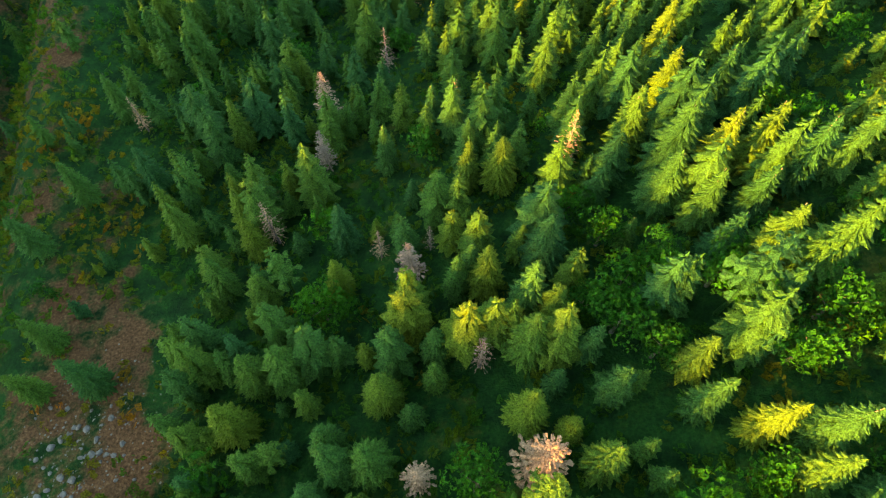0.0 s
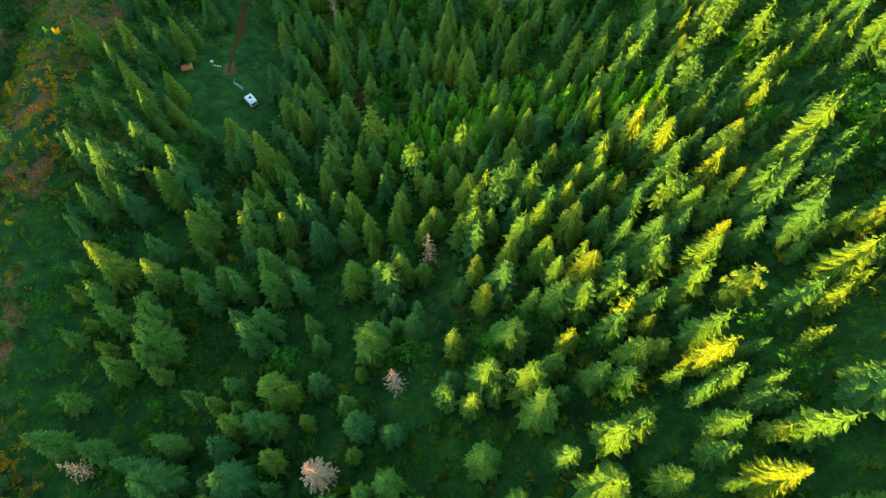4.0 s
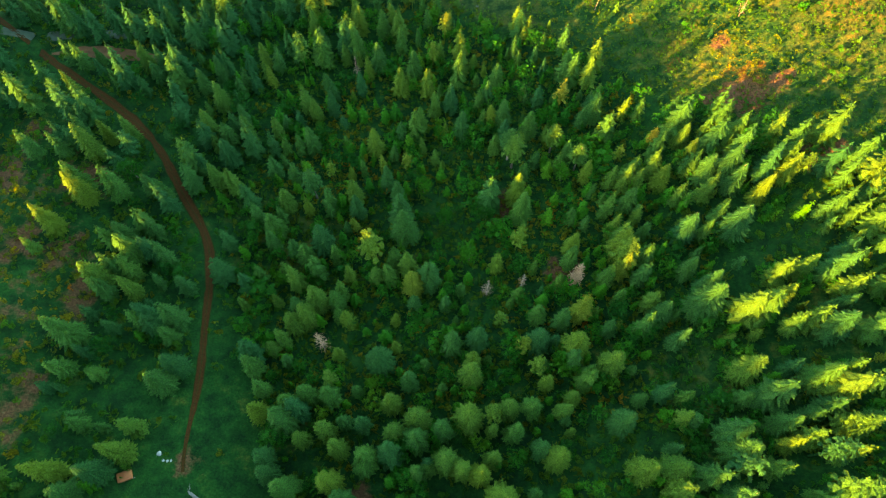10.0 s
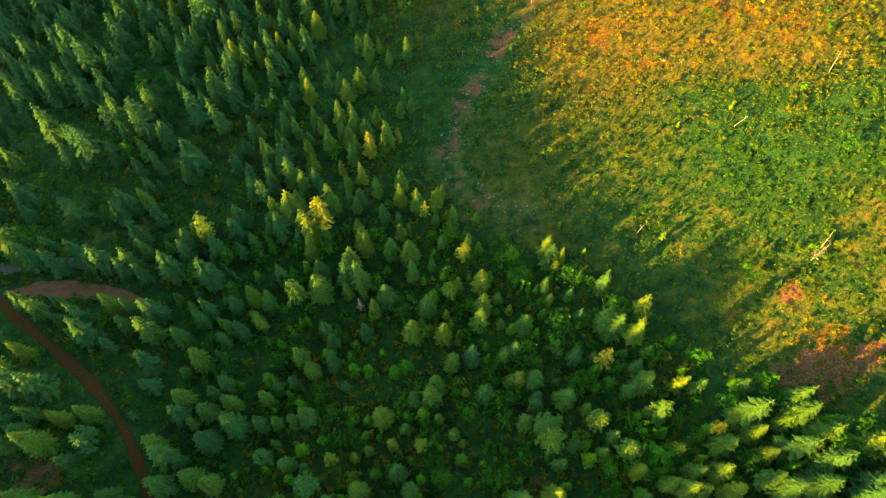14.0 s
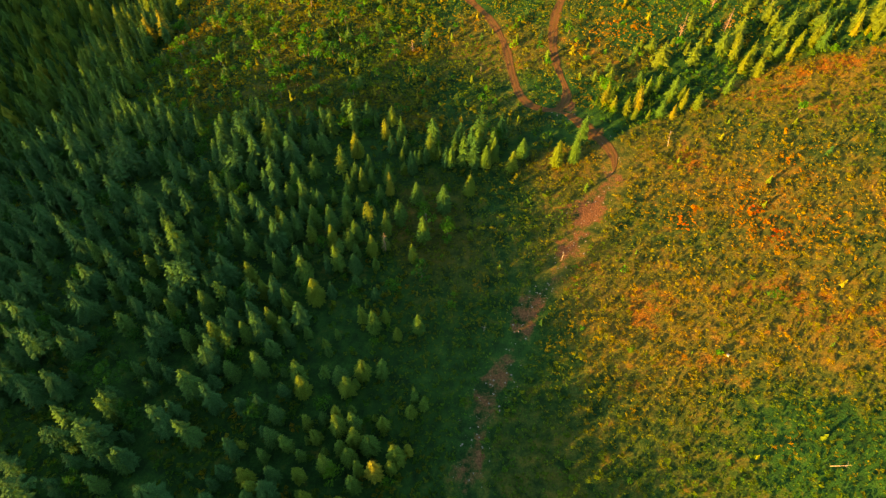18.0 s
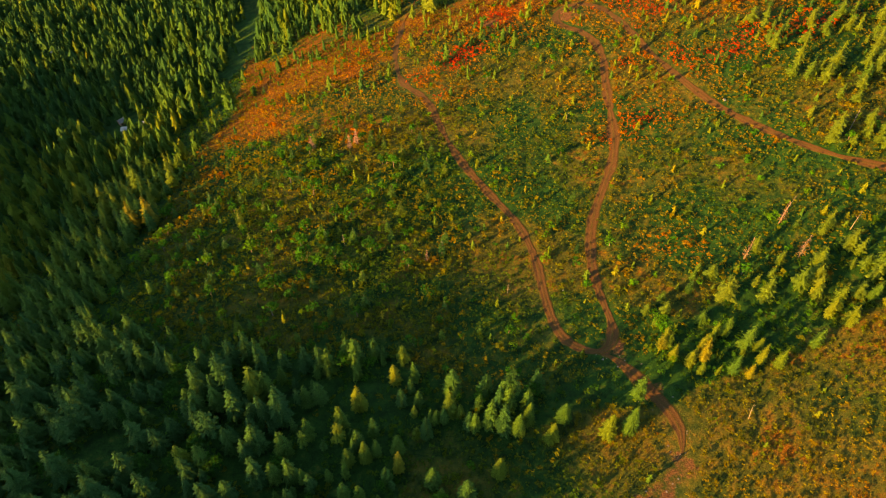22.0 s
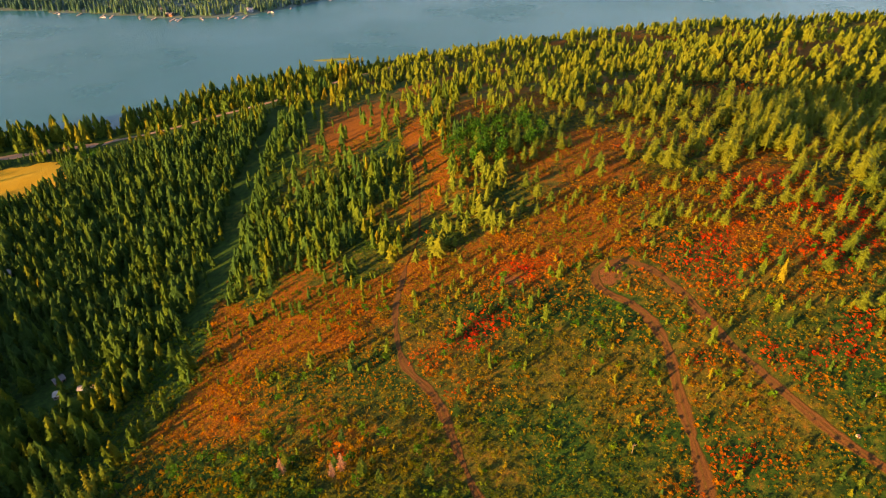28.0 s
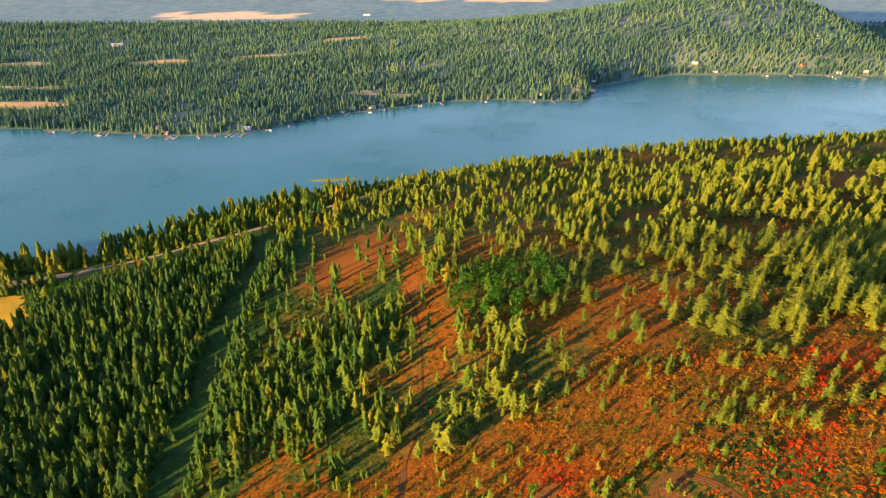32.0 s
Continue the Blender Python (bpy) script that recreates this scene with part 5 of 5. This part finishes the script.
def camper(x, y, turn):
    c = root("camper_trailer", x, y, turn)
    body = part("body", block((2.2, 4.0, 2.0), (0, 0, 1.45), 0.32, 0, 4), mat_white, c)
    part("roof_panel", block((1.7, 3.2, 0.08), (0, -0.1, 2.47), 0.03), mat_white, c)
    part("roof_hatch", block((0.7, 0.9, 0.14), (0.1, 0.35, 2.56), 0.04), mat_glass, c, "dark tinted roof hatch")
    part("vent", block((0.4, 0.4, 0.16), (-0.2, -1.1, 2.58), 0.05), mat_steel, c, "grey roof vent")
    part("front_window", block((1.5, 0.06, 0.6), (0, 2.0, 1.75), 0.02), mat_glass, c, "dark front window")
    part("rear_window", block((1.3, 0.06, 0.5), (0, -2.0, 1.75), 0.02), mat_glass, c, "dark rear window")
    for side in (-1, 1):
        part("side_window", block((0.06, 1.0, 0.55), (side * 1.1, -0.6, 1.7), 0.02), mat_glass, c, "dark side window")
        wheel = part("wheel", rod(0.33, (side * 1.05 - 0.1, -0.15, 0.33), (side * 1.05 + 0.1, -0.15, 0.33), 16), mat_rubber, c)
        part("rim", rod(0.18, (side * 1.05 - 0.11, -0.15, 0.33), (side * 1.05 + 0.11, -0.15, 0.33), 10), mat_steel, wheel, "steel wheel rim")
        part("drawbar", rod(0.05, (side * 0.5, 2.0, 0.5), (0, 3.2, 0.5), 6), mat_steel, c)
    part("door", block((0.05, 0.7, 1.6), (1.11, 0.9, 1.3), 0.02), mat_white, c)
    part("jockey_wheel", rod(0.12, (-0.05, 3.1, 0.12), (0.05, 3.1, 0.12), 10), mat_rubber, c)
    part("axle", rod(0.05, (-1.0, -0.15, 0.4), (1.0, -0.15, 0.4), 6), mat_steel, c)
    return tagged(c, "small white camper trailer parked on grass in a clearing", "camper")


camper(-55.7, 180.0, 40).scale = (0.98, 0.82, 0.82)
pile = root("log_pile", -60.4, 186.7, -40)
lr = random.Random(8)
for k in range(9):
    a = lr.uniform(-0.5, 0.5)
    part("log", rod(lr.uniform(0.09, 0.16), (-2.6 + lr.uniform(0, 1.6), a - 0.2, 0.15 + 0.1 * (k % 3)), (1.2 + lr.uniform(0, 1.6), a + lr.uniform(-0.4, 0.4), 0.15 + 0.1 * (k % 3)), 7, 0.75), mat_pale_wood, pile)
for k in range(5):
    part("branch", rod(0.05, (-2.4, lr.uniform(-0.3, 0.3), 0.3), (-2.9 + lr.uniform(-0.4, 0.8), lr.uniform(-1.3, 1.3), 0.4), 5, 0.5), mat_pale_wood, pile)
pile.scale = (0.85, 0.85, 0.85)
tagged(pile, "pile of bleached grey logs and branches on grass", "log pile")
heap = root("tarp_heap", -74.6, 190.6, 20)
bm = block((3.0, 2.0, 0.9), (0, 0, 0.4), 0.35, 0, 4)
for v in bm.verts:
    v.co.z *= 1 + 0.3 * noise.noise(v.co * 1.2)
part("tarp", bm, mat_tarp, heap)
part("timber", rod(0.10, (-1.8, -0.6, 0.12), (1.8, -0.9, 0.12), 7), mat_pale_wood, heap)
tagged(heap, "rusty orange tarpaulin over a heap beside the track", "heap")
for k, (x, y, q) in enumerate(((-69.5, 195.3, 0.5), (-68.4, 193.9, 0.28), (-67.6, 193.8, 0.3), (-66.9, 193.9, 0.25), (-57.4, 182.6, 0.35), (57, 390, 0.5), (90.2, 603.5, 0.65), (18.5, 523.5, 0.45), (-48, 176, 0.25))):
    ob = part("pale_stone", stone(k, q), mat_pale_rock, None)
    ob.matrix_basis = pose(x, y, float(land(x, y)) + 0.15 * q, 0, 0, 40 * k)
    tagged(ob, "pale weathered boulder lying in the open", "boulder", "pale boulders")

# stones on the bare slope
r = np.random.RandomState(77)
shape = []
for k in range(5):
    bm = stone(k, 1.0, 1)
    bm.verts.ensure_lookup_table()
    shape.append((np.array([v.co for v in bm.verts]), np.array([[v.index for v in f.verts] for f in bm.faces])))
    bm.free()
big = [(r.normal(-54, 6), r.normal(15, 6)) for _ in range(48)]
first = part("grey_stone", stone(3, 0.5), mat_stone, None)
for k, (x, y) in enumerate(big):
    ob = first if k == 0 else new("grey_stone", first.data)
    q = r.uniform(0.4, 1.2)
    ob.matrix_basis = pose(x, y, float(land(x, y)) + 0.06 * q, 0, 0, r.uniform(0, 360)) @ Matrix.Diagonal((q, q * r.uniform(0.6, 1.2), q, 1))
    tagged(ob, "grey angular stone on bare brown soil", "stone", "stones on the bare slope")
n = 700
spots = np.stack([r.normal(-54, 7, n), r.normal(15, 7, n), r.uniform(0.08, 0.3, n), r.uniform(0.1, 0.32, n), r.uniform(0, 1, n)], 1)
scattered("gravel", shape, spots, mat_stone, "grey gravel and small stones on bare soil", "gravel")
n = 350
pl = smooth_line(PATH_DOWN, 1.0)
pk = pl[r.randint(len(pl), size=n)]
spots = np.stack([pk[:, 0] + r.normal(0, 2.6, n), pk[:, 1] + r.normal(0, 2.6, n), r.uniform(0.1, 0.4, n), r.uniform(0.12, 0.42, n), r.uniform(0, 1, n)], 1)
scattered("gravel", shape, spots, mat_stone, "stones and rubble on the eroded path", "gravel")

# bleached snags on the cleared slopes
for k, (x, y, h, dx, dy) in enumerate(((92, 541, 9, 1.5, 0.5), (124, 574, 9, 1, 1), (79, 317, 9, 2, 1), (96, 372, 8, 1, 0.5), (20, 428, 5, 0.2, 0), (-5, 405, 4, 0, 0.2), (60, 470, 7, 1, 0), (-60, 556, 6, 0.3, 0), (0, 525, 5, 0.2, 0.3), (108, 530, 9, 1, 0),
                                       (30, 610, 5, 0.3, 0), (70, 360, 7, 2, 0.4), (120, 400, 7, 1.6, 0.8), (40, 330, 6, 0.5, 0))):
    s = root("dead_snag", x, y, 25 * k)
    part("trunk", rod(0.11, (0, 0, -0.2), (dx, dy, h), 7, 0.25), mat_pale_wood, s)
    for q in range(3):
        f = 0.5 + 0.15 * q
        part("branch", rod(0.05, (dx * f, dy * f, h * f), (dx * f + 0.9 * math.cos(2.2 * q + k), dy * f + 0.9 * math.sin(2.2 * q + k), h * f + 0.5), 5, 0.4), mat_pale_wood, s)
    tagged(s, "bleached bare dead trunk standing in the scrub", "snag", "bleached snags")


def house(x, y, turn, wide, deep, high, wall_mat, roof_mat, label):
    h = root("house", x, y, turn, -0.2)
    bm = block((wide, deep, high), (0, 0, high / 2))
    part("wall", bm, wall_mat, h)
    pitch = deep * 0.28
    for side in (-1, 1):
        bm = bmesh.new()
        v = [bm.verts.new(q) for q in ((-wide / 2 - 0.4, side * (deep / 2 + 0.4), high - 0.15), (wide / 2 + 0.4, side * (deep / 2 + 0.4), high - 0.15), (wide / 2 + 0.4, 0, high + pitch), (-wide / 2 - 0.4, 0, high + pitch))]
        bm.faces.new(v)
        bmesh.ops.solidify(bm, geom=bm.faces[:], thickness=0.18)
        part("roof", bm, roof_mat, h)
    for end in (-1, 1):
        bm = bmesh.new()
        v = [bm.verts.new(q) for q in ((end * wide / 2, -deep / 2, high), (end * wide / 2, deep / 2, high), (end * wide / 2, 0, high + pitch * 0.95))]
        bm.faces.new(v)
        bmesh.ops.solidify(bm, geom=bm.faces[:], thickness=0.15)
        part("gable", bm, wall_mat, h)
    for k in (-0.3, 0.3):
        for side in (-1, 1):
            part("window", block((1.2, 0.08, 1.1), (k * wide, side * deep / 2, high * 0.55)), mat_glass, h)
    part("door", block((1.0, 0.1, 2.0), (0, -deep / 2, 1.2)), mat_red_wall, h)
    part("chimney", block((0.5, 0.5, 1.0), (wide * 0.25, 0.4, high + pitch)), mat_stone, h)
    return tagged(h, label, "house")


house(-213.5, 703.2, 10, 4.5, 3.5, 2.5, mat_wall, mat_pale_roof, "small cabin with a pale metal roof among trees")
house(-197, 702.2, 4, 9.5, 2.8, 2.5, mat_red_wall, mat_pale_roof, "long low shed with a pale metal roof among trees")
house(-317, 828.5, 30, 8, 6, 3.2, mat_white, mat_pale_roof, "white house with a pale roof in the dark forest")
house(-221, 716, 50, 5, 4, 2.6, mat_red_wall, mat_roof, "brown cabin with a grey roof among trees")
house(-352, 938, 70, 9, 6, 3.2, mat_wall, mat_roof, "farm building beside the yellow hay field")
for k, x in enumerate((-192, -176, -158, -142, -128, -470, -452, -331, -560, 282, 300, 560, 600, 690, 800, 870, 930, 170)):
    y = float(np.interp(x, *FAR_SHORE.T)) + (10 if k < 5 else 12) + 9 * (k % 3)
    house(x, y, 12 * (k % 5) - 25, 9 + k % 4, 7, 3.4 + (k % 2) * 1.2, (mat_white, mat_wall, mat_red_wall, mat_white)[k % 4], (mat_roof, mat_pale_roof, mat_roof)[k % 3],
          ("white lakeside house with a pitched roof near the water", "pale lakeside house with a pitched roof near the water", "brown lakeside house with a pitched roof near the water", "white lakeside house with a pitched roof near the water")[k % 4])
house(-855, 2297, 20, 26, 14, 6, mat_white, mat_pale_roof, "large white barn in the valley woods")
house(880, 2500, 15, 18, 10, 5, mat_wall, mat_pale_roof, "farmhouse with a pale roof in the valley")
house(-260, 2890, 5, 24, 12, 6, mat_white, mat_pale_roof, "white farm building on the far hay field")


def dock(x, long, k):
    y = float(np.interp(x, *FAR_SHORE.T))
    d = new("dock")
    d.matrix_basis = pose(x, y + 2, 0.5, 0, 0, 8 * (k % 5) - 16)
    part("deck", block((2.4, long, 0.18), (0, -long / 2, 0), 0.03), mat_deck, d)
    for q in (-1, 1):
        for f in (0.15, 0.5, 0.95):
            part("post", rod(0.12, (q * 1.0, -long * f, -3.5), (q * 1.0, -long * f, 0.35), 6), mat_pale_wood, d)
    return tagged(d, "pale wooden boat dock reaching into the lake", "dock", "docks along the far shore")


def boat(x, out, k):
    y = float(np.interp(x, *FAR_SHORE.T)) - out
    b = new("motor_boat")
    b.matrix_basis = pose(x, y, 0.0, 0, 0, 50 * k)
    bm = bmesh.new()
    ring = []
    for z, f in ((-0.25, 0.75), (0.75, 1.0)):
        ring.append([bm.verts.new((u * f, w, z)) for u, w in ((-1.1, -3.0), (1.1, -3.0), (1.15, 0.5), (0.7, 2.3), (0, 3.4), (-0.7, 2.3), (-1.15, 0.5))])
    for i in range(7):
        bm.faces.new((ring[0][i], ring[0][(i + 1) % 7], ring[1][(i + 1) % 7], ring[1][i]))
    bm.faces.new(ring[0][::-1])
    bm.faces.new(ring[1])
    part("hull", bm, mat_white, b)
    part("cabin", block((1.6, 1.8, 0.8), (0, -0.2, 1.15), 0.15), mat_white, b)
    part("windscreen", block((1.4, 0.1, 0.5), (0, 0.75, 1.25), 0.03), mat_glass, b)
    return tagged(b, "white motor boat moored at the lake shore", "boat", "boats along the far shore")


for k, x in enumerate((-640, -600, -560, -545, -500, -470, -440, -430, -400, -375, -350, -330, -300, -270, -215, -180, -150, -120, -60, -20, 60, 110, 150, 190, 290, 620, 700, 760, 840, 900)):
    dock(x, 12 + 3 * (k % 4), k)
    if k % 2 == 0:
        boat(x + 6, 9 + 2 * (k % 3), k)

spit_x, spit_y = np.meshgrid(np.linspace(-1, 1, 25), np.linspace(-1, 1, 9))
d = np.hypot(spit_x, spit_y)
q = np.stack([(-162 + 46 * spit_x).ravel(), (1327 + 8 * spit_y + 3 * np.sin(3 * spit_x)).ravel(), (0.7 - 1.6 * d ** 2).ravel()], 1)
c = (np.arange(8)[:, None] * 25 + np.arange(24)[None]).ravel()
spit = mesh_object("spit", q, np.stack([c, c + 1, c + 26, c + 25], 1), mat_grass)
tagged(spit, "low bright green grassy spit in the lake", "spit", kind="structure")

car = root("car", -223, 1110.8, -66, 0.25)
part("body", block((1.8, 4.4, 0.7), (0, 0, 0.65), 0.15), mat_white, car)
part("cabin", block((1.6, 2.3, 0.6), (0, -0.2, 1.25), 0.18), mat_glass, car)
for u in (-1, 1):
    for w in (-1.4, 1.4):
        part("wheel", rod(0.33, (u * 0.8 - 0.1, w, 0.33), (u * 0.8 + 0.1, w, 0.33), 12), mat_rubber, car)
tagged(car, "white car on the road along the lake", "car")
